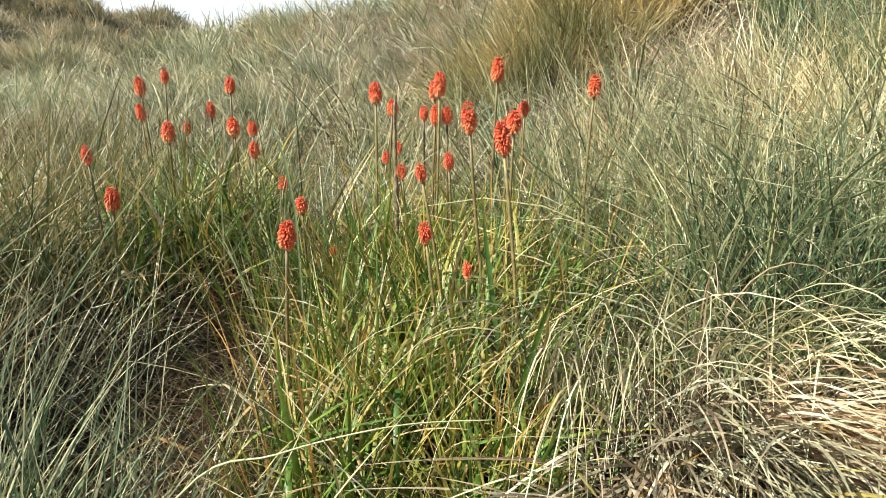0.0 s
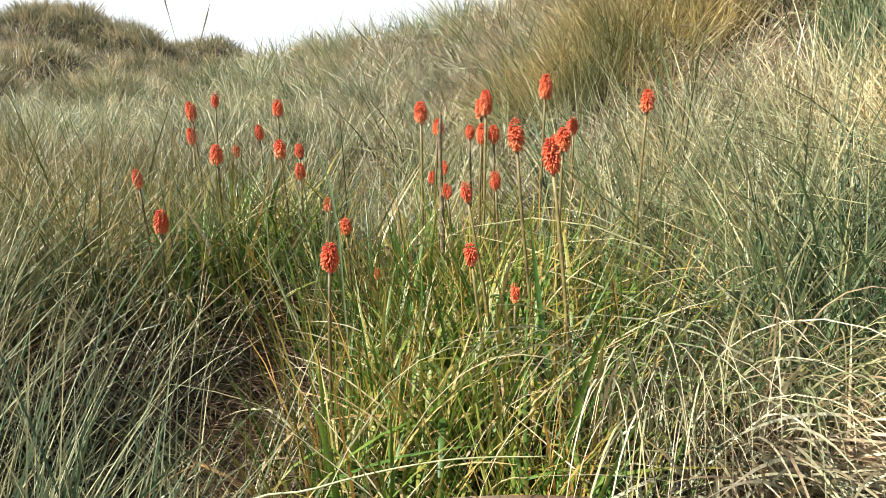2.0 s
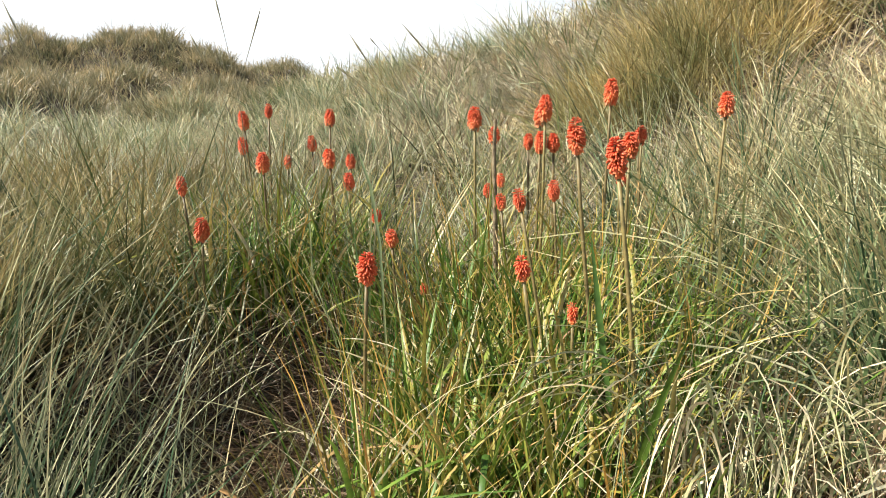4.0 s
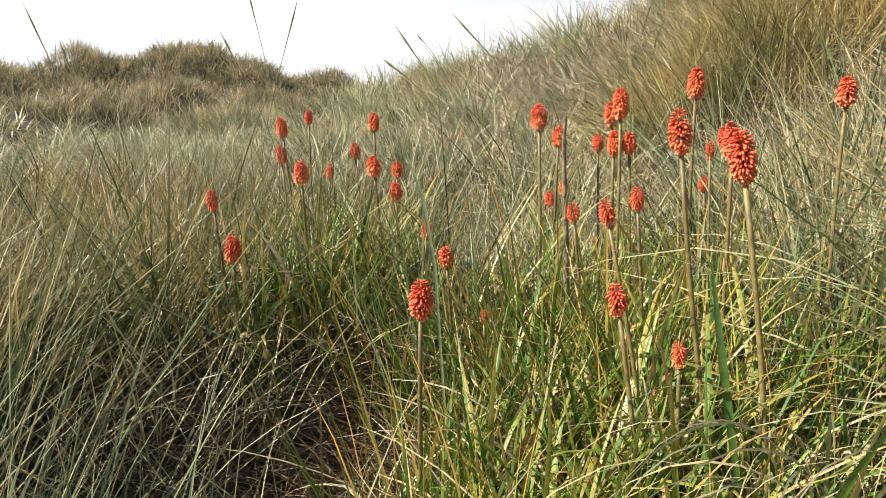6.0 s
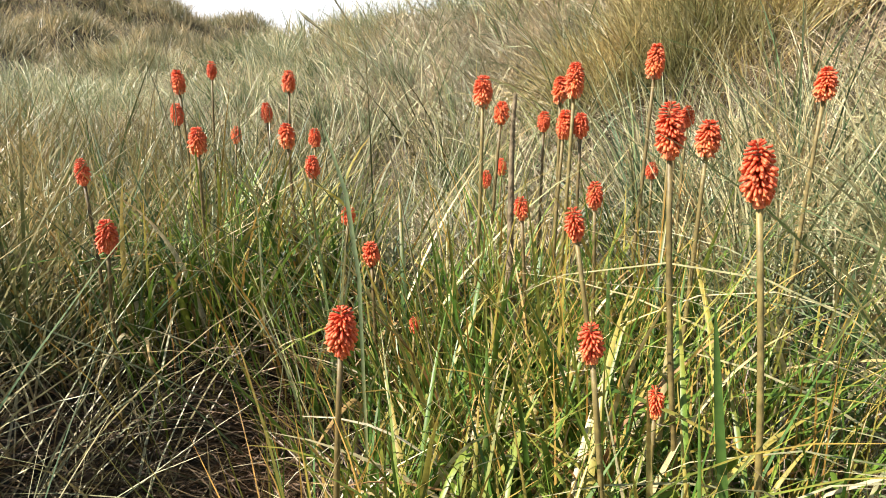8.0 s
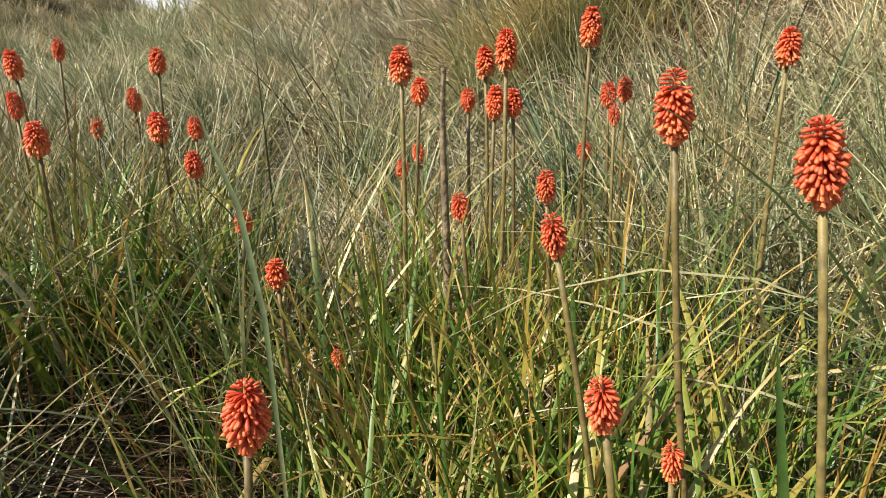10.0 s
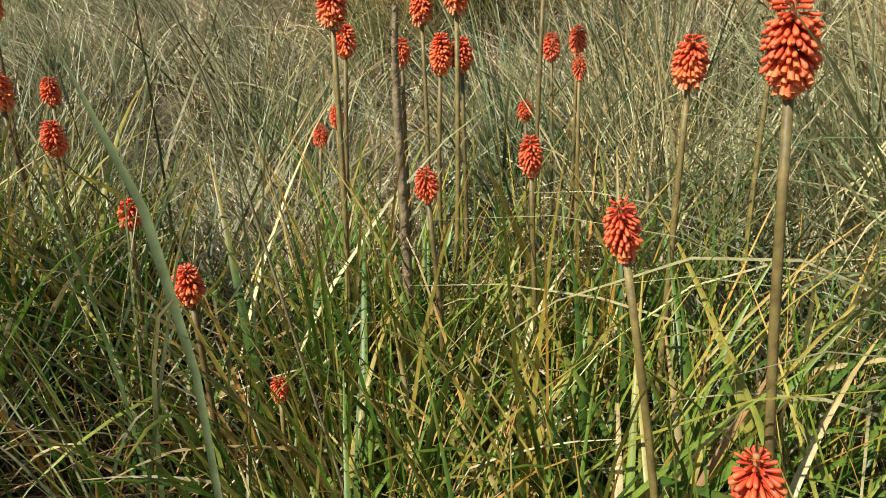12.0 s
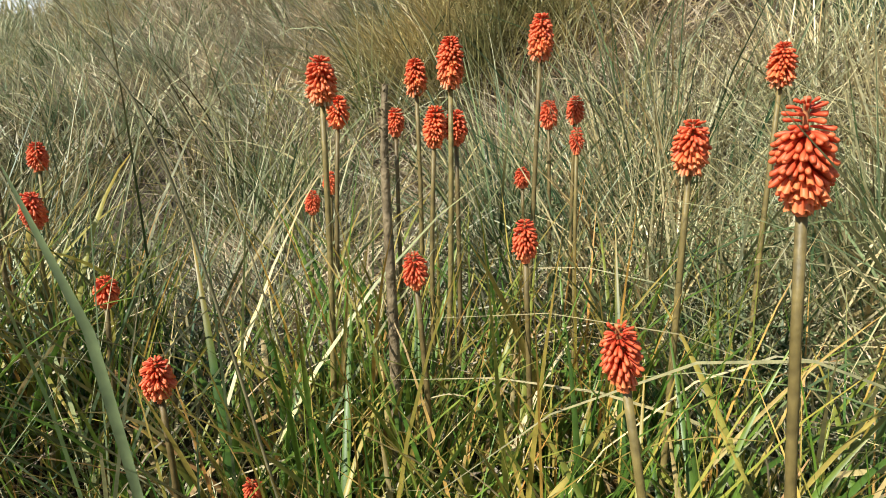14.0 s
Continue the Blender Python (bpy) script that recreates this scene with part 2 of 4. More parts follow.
def floret_material(name, foot, mouth, rough=0.5, through_light=0.25, vary=0.2):
    """A floret: one colour at its foot, another at its mouth, fine streaks, and a chance of its own."""
    mat, nodes, links, bsdf, out = shader(name)
    uv = nodes.new("ShaderNodeUVMap")
    split = nodes.new("ShaderNodeSeparateXYZ")
    links.new(uv.outputs["UV"], split.inputs[0])
    ramp = ramp_node(nodes, [(0.15, foot), (0.6, tuple(0.6 * f + 0.4 * m for f, m in zip(foot, mouth))), (0.95, mouth)])
    links.new(split.outputs["Y"], ramp.inputs["Fac"])
    own = nodes.new("ShaderNodeNewGeometry")
    chance = ramp_node(nodes, [(0.0, (1 - vary, 1 - 1.6 * vary, 1 - 1.6 * vary)), (1.0, (1 + vary * 0.5, 1 + vary * 1.6, 1 + vary * 1.4))])
    links.new(own.outputs["Random Per Island"], chance.inputs["Fac"])
    col = mix_node(nodes, links, 1.0, ramp.outputs["Color"], chance.outputs["Color"], "MULTIPLY")
    info = nodes.new("ShaderNodeObjectInfo")
    each = ramp_node(nodes, [(0.0, (0.86, 0.75, 0.75)), (1.0, (1.08, 1.2, 1.15))])
    links.new(info.outputs["Random"], each.inputs["Fac"])
    col = mix_node(nodes, links, 1.0, col, each.outputs["Color"], "MULTIPLY")
    links.new(col, bsdf.inputs["Base Color"])
    bsdf.inputs["Roughness"].default_value = rough
    trans = nodes.new("ShaderNodeBsdfTranslucent")
    links.new(col, trans.inputs["Color"])
    both = nodes.new("ShaderNodeMixShader")
    both.inputs["Fac"].default_value = through_light
    links.new(bsdf.outputs[0], both.inputs[1])
    links.new(trans.outputs[0], both.inputs[2])
    links.new(both.outputs[0], out.inputs["Surface"])
    return mat


M_BUD = floret_material("red_bud", (0.66, 0.06, 0.025), (0.88, 0.14, 0.05))
M_RED = floret_material("red_floret", (0.78, 0.075, 0.028), (0.92, 0.20, 0.075))
M_ORANGE = floret_material("orange_floret", (0.86, 0.10, 0.03), (0.93, 0.27, 0.095))
M_PALE = floret_material("faded_floret", (0.86, 0.18, 0.06), (0.88, 0.38, 0.17))
M_WITHER = floret_material("withered_floret", (0.60, 0.26, 0.12), (0.66, 0.50, 0.30), 0.7, 0.2)


# ---- the lie of the land ----
def smooth(a, b, v):
    t = np.clip((v - a) / (b - a), 0, 1)
    return t * t * (3 - 2 * t)


def lattice(ix, iy, seed):
    h = np.sin(ix * 127.1 + iy * 311.7 + seed * 74.7) * 43758.5453
    return h - np.floor(h)


def bumps(x, y, seed=0):
    """Smooth chance between -1 and 1, one swell a metre."""
    ix, iy = np.floor(x), np.floor(y)
    fx, fy = x - ix, y - iy
    fx, fy = fx * fx * (3 - 2 * fx), fy * fy * (3 - 2 * fy)
    a, b = lattice(ix, iy, seed), lattice(ix + 1, iy, seed)
    c, d = lattice(ix, iy + 1, seed), lattice(ix + 1, iy + 1, seed)
    return 2 * ((a * (1 - fx) + b * fx) * (1 - fy) + (c * (1 - fx) + d * fx) * fy) - 1


# how high the far dunes and the nearer ridge stand over the eye, by bearing
DUNE_BEARING = [-180, -110, -80, -60, -48, -40, -30, -24, -18, -10, 0, 20, 180]
DUNE_RISE = [-2, -1, 7, 8.6, 8.8, 9.2, 9.0, 9.2, 8.4, 7, 5, 2, -2]
RIDGE_BEARING = [-180, -60, -35, -26, -21, -17.5, -14, -9.9, -6, -0.4, 2, 6, 12, 20, 35, 50, 80, 110, 180]
RIDGE_RISE = [-4, 0, 4, 8.6, 10.2, 10.6, 11.6, 12.3, 12.8, 14.4, 15.8, 17.5, 20, 22.5, 24, 22, 12, 2, -4]
HUMMOCKS = [(-52, 24, 1.9, 0.5), (-46.5, 25, 1.7, 0.5), (-41.5, 25, 1.5, 0.85), (-38.6, 27, 1.2, 0.7), (-35.8, 24, 1.25, 1.6), (-31.2, 23, 1.3, 1.05),
            (-27.5, 27, 1.2, 0.5), (-24.5, 25, 1.2, 0.55), (-43, 17, 1.2, 0.5), (-34, 15, 1.1, 0.45), (-26, 17, 1.2, 0.4), (-50, 15, 1.3, 0.5), (-38, 20, 1.2, 0.5), (-30, 19, 1.0, 0.5)]


def rise(bearing, r, crest, table_b, table_e, power):
    """Height of a slope that climbs to a crest at that distance, seen under the tabled angle, and sinks behind it."""
    top = 1.15 + crest * np.tan(np.radians(np.interp(bearing, table_b, table_e))) - 0.5
    s = np.clip((r - 2.4) / (crest - 2.4), 0, 1)
    return 0.56 + (top - 0.56) * s**power - 0.10 * np.maximum(0, r - crest)


def hummock(x, y):
    z = 0.0
    for b, far, wide, high in HUMMOCKS:
        cx, cy = far * math.sin(math.radians(b)), 0.5 + far * math.cos(math.radians(b))
        d2 = ((x - cx) ** 2 + (y - cy) ** 2) / wide**2
        z = z + high * np.exp(-d2 * d2 * 0.8)
    return z


def ground(x, y):
    """Height of the soil: a bed by the flowers, a steep slope beside it, and a broad rise to dunes farther off."""
    x, y = np.asarray(x, float), np.asarray(y, float)
    bed = np.interp(y, [-300, -40, -4, 0.2, 0.8, 1.2, 1.6, 2.5, 3.5, 6.0], [-4.0, -2.0, -0.3, 0.0, 0.08, 0.26, 0.42, 0.60, 0.80, 1.2])
    r, bearing = np.hypot(x, y - 0.5), np.degrees(np.arctan2(x, y - 0.5))
    ridge_far = np.interp(bearing, [-180, -20, -14, -6, 0, 10, 60, 180], [14, 14, 11, 9, 7.5, 6.8, 7, 14])
    ridge = rise(bearing, r, ridge_far, RIDGE_BEARING, RIDGE_RISE, np.interp(bearing, [-30, -15, 5, 30], [1.4, 1.25, 1.0, 0.9]))
    dunes = rise(bearing, r, 25.0, DUNE_BEARING, DUNE_RISE, 1.45)
    slope = np.maximum(np.maximum(ridge, dunes), -3)
    z = bed + (slope - bed) * smooth(1.9, 3.0, r)
    z = z + 0.35 * smooth(0.6, 2.2, x) * smooth(0.6, 1.8, y) * smooth(4, 2, r)
    z = z + hummock(x, y)
    away = smooth(10, 22, r) * smooth(60, 30, r)
    z = z + 0.20 * smooth(2.2, 5.0, r) * bumps(x / 1.7 + 3.1, y / 1.7, 1) + 0.05 * bumps(x / 0.5, y / 0.5, 2)
    z = z + away * (0.15 * bumps(x / 2.3, y / 2.3, 4) + 0.12 * bumps(x / 1.1, y / 1.1, 5))
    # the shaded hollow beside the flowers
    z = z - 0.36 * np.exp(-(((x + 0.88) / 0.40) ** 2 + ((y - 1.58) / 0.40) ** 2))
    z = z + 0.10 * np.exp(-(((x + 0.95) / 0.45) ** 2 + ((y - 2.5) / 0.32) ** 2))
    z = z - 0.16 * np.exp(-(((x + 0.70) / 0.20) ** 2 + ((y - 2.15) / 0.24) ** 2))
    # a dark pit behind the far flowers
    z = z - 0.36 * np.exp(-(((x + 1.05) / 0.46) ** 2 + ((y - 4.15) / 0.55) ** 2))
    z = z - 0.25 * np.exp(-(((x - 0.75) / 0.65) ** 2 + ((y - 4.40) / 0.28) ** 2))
    z = z - 0.18 * smooth(0.2, 0.4, x) * smooth(1.8, 1.4, x) * np.exp(-(((y - 1.55) / 0.16) ** 2))
    # the mound of dead grass
    return z + 0.28 * np.exp(-(((x - 0.75) / 0.48) ** 2 + ((y - 1.26) / 0.26) ** 2))


def mesh_from(name, verts, faces_flat, sizes, uvs=None, material=None):
    me = bpy.data.meshes.new(name)
    me.vertices.add(len(verts))
    me.vertices.foreach_set("co", np.ascontiguousarray(verts, np.float32).ravel())
    me.loops.add(len(faces_flat))
    me.loops.foreach_set("vertex_index", faces_flat.astype(np.int32))
    me.polygons.add(len(sizes))
    starts = np.r_[0, np.cumsum(sizes)[:-1]]
    me.polygons.foreach_set("loop_start", starts.astype(np.int32))
    if uvs is not None:
        layer = me.uv_layers.new(name="UVMap")
        layer.data.foreach_set("uv", np.ascontiguousarray(uvs[faces_flat], np.float32).ravel())
    me.update(calc_edges=True)
    me.polygons.foreach_set("use_smooth", np.ones(len(sizes), bool))
    if material:
        me.materials.append(material)
    return me


def spaced(n, fine, wide):
    t = np.linspace(-1, 1, n)
    return np.sign(t) * (fine * np.abs(t) + wide * np.abs(t) ** 5)


gx, gy = np.meshgrid(spaced(240, 9.0, 600.0), 3 + spaced(240, 9.0, 600.0))
gv = np.stack([gx, gy, ground(gx, gy)], -1).reshape(-1, 3)
gi = np.arange(240 * 240).reshape(240, 240)
gf = np.stack([gi[:-1, :-1], gi[:-1, 1:], gi[1:, 1:], gi[1:, :-1]], -1).reshape(-1)
tagged(new("ground", mesh_from("ground", gv, gf, np.full(239 * 239, 4), material=M_GROUND)),
       "brown sandy dune soil with dark plant litter", "ground", kind="structure")


# ---- blades ----
rng = np.random.default_rng(7)


def curved(root, yaw, lean, bend, length, k, power=1.4):
    """Centre lines of blades: n x (k+1) x 3, with the angle from upright at each knot."""
    s = np.linspace(0, 1, k + 1)
    theta = np.clip(lean[:, None] + bend[:, None] * s**power, -2.7, 2.7)
    mid = (theta[:, 1:] + theta[:, :-1]) / 2
    step = (length / k)[:, None]
    out = np.zeros((len(root), k + 1))
    up = np.zeros((len(root), k + 1))
    out[:, 1:] = np.cumsum(np.sin(mid) * step, 1)
    up[:, 1:] = np.cumsum(np.cos(mid) * step, 1)
    d = np.stack([np.cos(yaw), np.sin(yaw), 0 * yaw], -1)
    line = root[:, None] + out[..., None] * d[:, None] + up[..., None] * np.array([0, 0, 1.0])
    return line, theta, d


def clear_of_path(line):
    """Blades that keep out of the walker's way."""
    x, y, z = line[..., 0], line[..., 1], line[..., 2]
    inside = (np.abs(x + 0.08) < 0.42) & (y < 1.55) & (y > -1.5) & (z > 0.90)
    return ~inside.any(1)


def blades(name, root, yaw, lean, bend, length, width, material, k=5, power=1.4):
    line, theta, d = curved(root, yaw, lean, bend, length, k, power)
    keep = clear_of_path(line)
    line, theta, d, width = line[keep], theta[keep], d[keep], width[keep]
    n = len(line)
    s = np.linspace(0, 1, k + 1)
    side = np.stack([-d[:, 1], d[:, 0], 0 * d[:, 0]], -1)[:, None]
    front = np.cos(theta)[..., None] * d[:, None] - np.sin(theta)[..., None] * np.array([0, 0, 1.0])
    tw = rng.uniform(-1.1, 1.1, n)[:, None, None] + rng.uniform(-0.8, 0.8, n)[:, None, None] * s[None, :, None]
    across = np.cos(tw) * side + np.sin(tw) * front
    w = width[:, None] * np.minimum(1, 0.65 + 2 * s) * (1 - s**2.4) / 2
    left, right = line - across * w[..., None], line + across * w[..., None]
    per = 2 * k + 1
    verts = np.empty((n, per, 3))
    verts[:, 0 : 2 * k : 2], verts[:, 1 : 2 * k : 2], verts[:, 2 * k] = left[:, :k], right[:, :k], line[:, k]
    uv = np.empty((per, 2))
    uv[0 : 2 * k : 2, 0], uv[1 : 2 * k : 2, 0], uv[2 * k, 0] = 0, 1, 0.5
    uv[0 : 2 * k : 2, 1], uv[1 : 2 * k : 2, 1], uv[2 * k, 1] = s[:k], s[:k], 1
    face = []
    for j in range(k - 1):
        face += [2 * j, 2 * j + 1, 2 * j + 3, 2 * j + 2]
    face += [2 * k - 2, 2 * k - 1, 2 * k]
    flat = (np.array(face)[None] + (np.arange(n) * per)[:, None]).ravel()
    sizes = np.tile([4] * (k - 1) + [3], n)
    return new(name, mesh_from(name, verts.reshape(-1, 3), flat, sizes, np.tile(uv, (n, 1)), material))


def tussocks(centres, per, spread, length, width, lean0=0.05, lean1=0.55, bend=(0.2, 1.3), wind=(0.0, 0.0), stray=0.38):
    """Blades that fan out of tufts: roots, headings and shapes. Lengths and widths are (least, most)."""
    c = np.repeat(centres, per, 0)
    n = len(c)
    ang = rng.uniform(0, 2 * math.pi, n)
    rad = np.sqrt(rng.uniform(0, 1, n))
    x, y = c[:, 0] + np.cos(ang) * rad * spread, c[:, 1] + np.sin(ang) * rad * spread
    # tussocks near each other lean alike, and each a little its own way
    own_x = 0.24 * bumps(centres[:, 0] / 0.7, centres[:, 1] / 0.7, 91) + rng.normal(0, 0.28, len(centres))
    own_y = 0.24 * bumps(centres[:, 0] / 0.7, centres[:, 1] / 0.7, 95) + rng.normal(0, 0.28, len(centres))
    vx = np.cos(ang) * rad * 0.9 + rng.normal(0, stray * 0.8, n) + wind[0] + np.repeat(own_x, per)
    vy = np.sin(ang) * rad * 0.9 + rng.normal(0, stray * 0.8, n) + wind[1] + np.repeat(own_y, per)
    yaw = np.arctan2(vy, vx)
    lean = lean0 + (lean1 - lean0) * np.minimum(1.3, np.hypot(vx, vy)) * rng.uniform(0.3, 1.0, n)
    size = np.repeat(rng.uniform(0.75, 1.15, len(centres)), per)
    return (np.stack([x, y, ground(x, y) - 0.02], -1), yaw, lean, rng.uniform(*bend, n) * rng.uniform(0.4, 1, n),
            rng.uniform(*length, n) * size, rng.uniform(*width, n))


def strewn(n, x0, x1, y0, y1, test=None):
    x, y = rng.uniform(x0, x1, n), rng.uniform(y0, y1, n)
    if test is not None:
        keep = test(x, y)
        x, y = x[keep], y[keep]
    return np.stack([x, y], -1)


def poker_bed(x, y, grow=0.0):
    """Where the broad-leaved plants stand."""
    a = ((x - 0.02) / (0.46 + grow)) ** 2 + ((y - 1.85) / (0.75 + grow)) ** 2 < 1
    b = ((x + 0.95) / (0.38 + grow)) ** 2 + ((y - 2.48) / (0.32 + grow)) ** 2 < 1
    return a | b


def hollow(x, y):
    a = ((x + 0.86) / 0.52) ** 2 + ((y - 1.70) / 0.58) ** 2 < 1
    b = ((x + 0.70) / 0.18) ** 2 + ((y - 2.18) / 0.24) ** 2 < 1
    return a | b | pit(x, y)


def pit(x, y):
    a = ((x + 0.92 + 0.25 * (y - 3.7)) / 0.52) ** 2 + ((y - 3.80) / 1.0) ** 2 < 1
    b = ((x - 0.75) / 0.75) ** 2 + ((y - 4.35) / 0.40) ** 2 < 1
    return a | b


def bare_patch(x, y):
    """Where only lodged dead grass lies behind the flowers."""
    a = (x > -0.60) & (x < 0.28) & (y > 2.6) & (y < 4.1)
    b = (x > 0.4) & (x < 1.7) & (y > 2.6) & (y < 4.5)
    return (a & (rng.uniform(0, 1, len(x)) < 0.85)) | (b & (rng.uniform(0, 1, len(x)) < 0.75))


def bush(x, y):
    """The broad golden tuft on the slope."""
    return ((x - 0.95) / 0.85) ** 2 + ((y - 5.2) / 0.6) ** 2 < 1


def in_view(x, y):
    return np.abs(np.degrees(np.arctan2(x - 0.0, y + 1.2))) < 62


def patchy(x, y, seed, size, least):
    return bumps(x / size, y / size, seed) + 0.5 * bumps(x / size * 2.3, y / size * 2.3, seed + 1) > least


STUFF = dict(category="grass", kind="stuff")

# tall marram close by
c = strewn(430, -3.2, 3.6, 0.55, 4.2, lambda x, y: in_view(x, y) & ~poker_bed(x, y, 0.08) & ~bare_patch(x, y) & ~hollow(x, y) & ~((x < -0.8) & (y > 1.6) & (rng.uniform(0, 1, len(x)) < 0.75)) & ~((np.abs(x) < 0.6) & (y < 1.35)) & ~((x > 0.2) & (x < 1.4) & (y < 1.75)))
bank = c[:, 0] > 0.7
dark = patchy(c[:, 0], c[:, 1], 61, 0.55, -0.35) | (bank & (c[:, 1] < 2.3) & (rng.uniform(0, 1, len(c)) < 0.7))
tagged(blades("dark_marram_grass", *tussocks(c[dark & ~bank], 38, 0.10, (0.45, 0.95), (0.0045, 0.0098), 0.05, 0.9, (0.3, 2.0), (0, 0), 0.3), M_GREEN, k=6),
       "dark green marram in denser tussocks", **STUFF)
tagged(blades("marram_grass", *tussocks(c[~dark & ~bank], 32, 0.09, (0.4, 0.95), (0.0045, 0.0098), 0.05, 0.8, (0.1, 1.3), (0.1, 0), 0.3), M_MARRAM, k=6),
       "grey-green marram grass in dense arching tussocks", **STUFF)
tagged(blades("bank_dark_grass", *tussocks(c[dark & bank], 50, 0.10, (0.5, 0.95), (0.0038, 0.008), 0.02, 0.5, (0.1, 1.1), (-0.1, 0), 0.3), M_GREEN, k=6),
       "dark green marram standing upright on the steep bank", **STUFF)
tagged(blades("bank_grass", *tussocks(c[~dark & bank], 50, 0.10, (0.5, 0.95), (0.0038, 0.008), 0.02, 0.55, (0.1, 1.2), (-0.1, 0), 0.3), M_MARRAM, k=6),
       "yellow-green marram standing upright on the steep bank", **STUFF)

# olive and brown grass on the shaded side; farther tussocks get the shade-darkened copy
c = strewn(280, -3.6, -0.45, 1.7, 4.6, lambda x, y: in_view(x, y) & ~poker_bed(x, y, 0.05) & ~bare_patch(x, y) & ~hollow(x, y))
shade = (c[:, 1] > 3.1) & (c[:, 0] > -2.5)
tagged(blades("shaded_grass", *tussocks(c[shade], 34, 0.10, (0.4, 0.9), (0.0048, 0.0105), 0.05, 0.85, (0.05, 1.3), (0.08, 0), 0.42), M_SHADED_OLIVE, k=6),
       "olive grass, its colour darkened for the shaded side of the slope", **STUFF)
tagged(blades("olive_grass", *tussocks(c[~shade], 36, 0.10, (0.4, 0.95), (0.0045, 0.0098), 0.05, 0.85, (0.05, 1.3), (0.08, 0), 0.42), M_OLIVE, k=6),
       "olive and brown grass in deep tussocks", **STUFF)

# tall grass added mostly out of view, to cast shade on the hollow
c = strewn(32, -2.6, -1.55, 1.2, 2.0)
tagged(blades("shading_olive_grass", *tussocks(c, 46, 0.12, (0.5, 0.8), (0.0038, 0.008), 0.03, 0.6, (0.2, 1.5), (0.1, 0), 0.3), M_OLIVE, k=6),
       "tall olive grass in deep tussocks, added to shade the hollow", **STUFF)

# blue-green upright blades by the hollow; the outermost are added to shade it
c = np.concatenate([strewn(56, -2.3, -1.25, 0.45, 1.7), strewn(18, -1.25, -0.42, 0.85, 1.35), strewn(8, -1.25, -0.8, 0.75, 1.2), strewn(9, -1.25, -0.95, 3.0, 3.35), strewn(5, -1.95, -1.7, 3.4, 3.8)])
tagged(blades("blue_marram_grass", *tussocks(c, 20, 0.08, (0.6, 1.05), (0.003, 0.0066), 0.05, 0.5, (0.0, 0.7), (0.55, 0.0), 0.3), M_BLUE),
       "blue-green upright marram blades beside the hollow", **STUFF)
# a few bleached blades leaning across the hollow, and litter coloured dark for its shade
c = np.concatenate([strewn(64, -1.5, -0.45, 1.0, 1.95), strewn(34, -2.1, -1.2, 1.3, 2.2)])
tagged(blades("bleached_blades", *tussocks(c, 9, 0.12, (0.4, 0.8), (0.003, 0.0068), 0.3, 0.95, (0.1, 1.0)), M_STRAW),
       "thin bleached blades leaning across a dark hollow", **STUFF)
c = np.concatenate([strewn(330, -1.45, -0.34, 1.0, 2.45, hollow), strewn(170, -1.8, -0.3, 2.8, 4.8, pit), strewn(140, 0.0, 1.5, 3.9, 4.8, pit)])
tagged(blades("shade_litter", *tussocks(c, 22, 0.16, (0.2, 0.45), (0.0025, 0.005), 0.6, 1.4, (0.3, 1.4)), M_SHADE_LITTER),
       "brown dead leaves matted in the hollow, coloured dark for its shade", "litter", kind="stuff")
# stiff pale blades standing out of the darker grass round the far flowers
c = strewn(64, -2.6, -0.3, 2.1, 4.6)
tagged(blades("stiff_pale_blades", *tussocks(c, 7, 0.14, (0.5, 0.95), (0.0045, 0.0075), 0.1, 0.85, (0.0, 0.4), (0.12, 0), 0.5), M_HILL),
       "stiff pale marram blades standing out of darker grass", **STUFF)
# dark green blades and pale ones crossing in the pit behind the far flowers
c = strewn(46, -1.75, -0.45, 2.9, 4.7, pit)
tagged(blades("pit_grass", *tussocks(c, 16, 0.12, (0.3, 0.7), (0.003, 0.0065), 0.1, 0.9, (0.0, 0.6), (0, 0), 0.4), M_GREEN),
       "dark green blades standing in a shaded pit", **STUFF)
c = strewn(40, -1.35, -0.40, 2.15, 3.3)
tagged(blades("crossing_blades", *tussocks(c, 9, 0.12, (0.35, 0.75), (0.003, 0.0062), 0.2, 1.0, (0.0, 0.5), (0.1, 0), 0.5), M_BLUE),
       "straight blue-green blades crossing between the far flowers", **STUFF)
# long blades that arch down off the steep side
c = strewn(44, 0.75, 2.4, 1.6, 2.7)
tagged(blades("arching_grass", *tussocks(c, 20, 0.14, (0.7, 1.2), (0.004, 0.008), 0.3, 0.8, (0.7, 2.2), (-0.6, -0.35)), M_ARCH, k=7),
       "long pale grass blades arching down off the slope", **STUFF)

c = np.concatenate([strewn(88, 0.9, 3.2, 1.5, 3.6, lambda x, y: ~((x < 1.7) & (y > 2.7))), strewn(10, 0.15, 0.95, 2.8, 3.6)])
tagged(blades("tall_marram_grass", *tussocks(c, 30, 0.10, (0.6, 1.05), (0.0038, 0.0078), 0.03, 0.6, (0.1, 1.4)), M_BLUE),
       "tall grey-green marram standing on the slope", **STUFF)

# dead grass, matted
c = strewn(60, 0.20, 2.2, 0.72, 1.25)
tagged(blades("dead_grass", *tussocks(c, 26, 0.14, (0.3, 0.6), (0.003, 0.0068), 0.75, 1.35, (0.1, 0.8), (0.22, -0.75), 0.42), M_HEAP),
       "bleached dead grass lying in a matted heap", **STUFF)


def hanging(n, x0, x1, y0, y1):
    """Roots and headings of blades that lean out over the heap, fanning to both sides."""
    x, y = rng.uniform(x0, x1, n), rng.uniform(y0, y1, n)
    y = y + 0.12 * (x - 0.4)
    return np.stack([x, y, ground(x, y) - 0.02], -1), -math.pi / 2 + 0.9 * (x - 0.62) + rng.normal(0, 0.38, n)


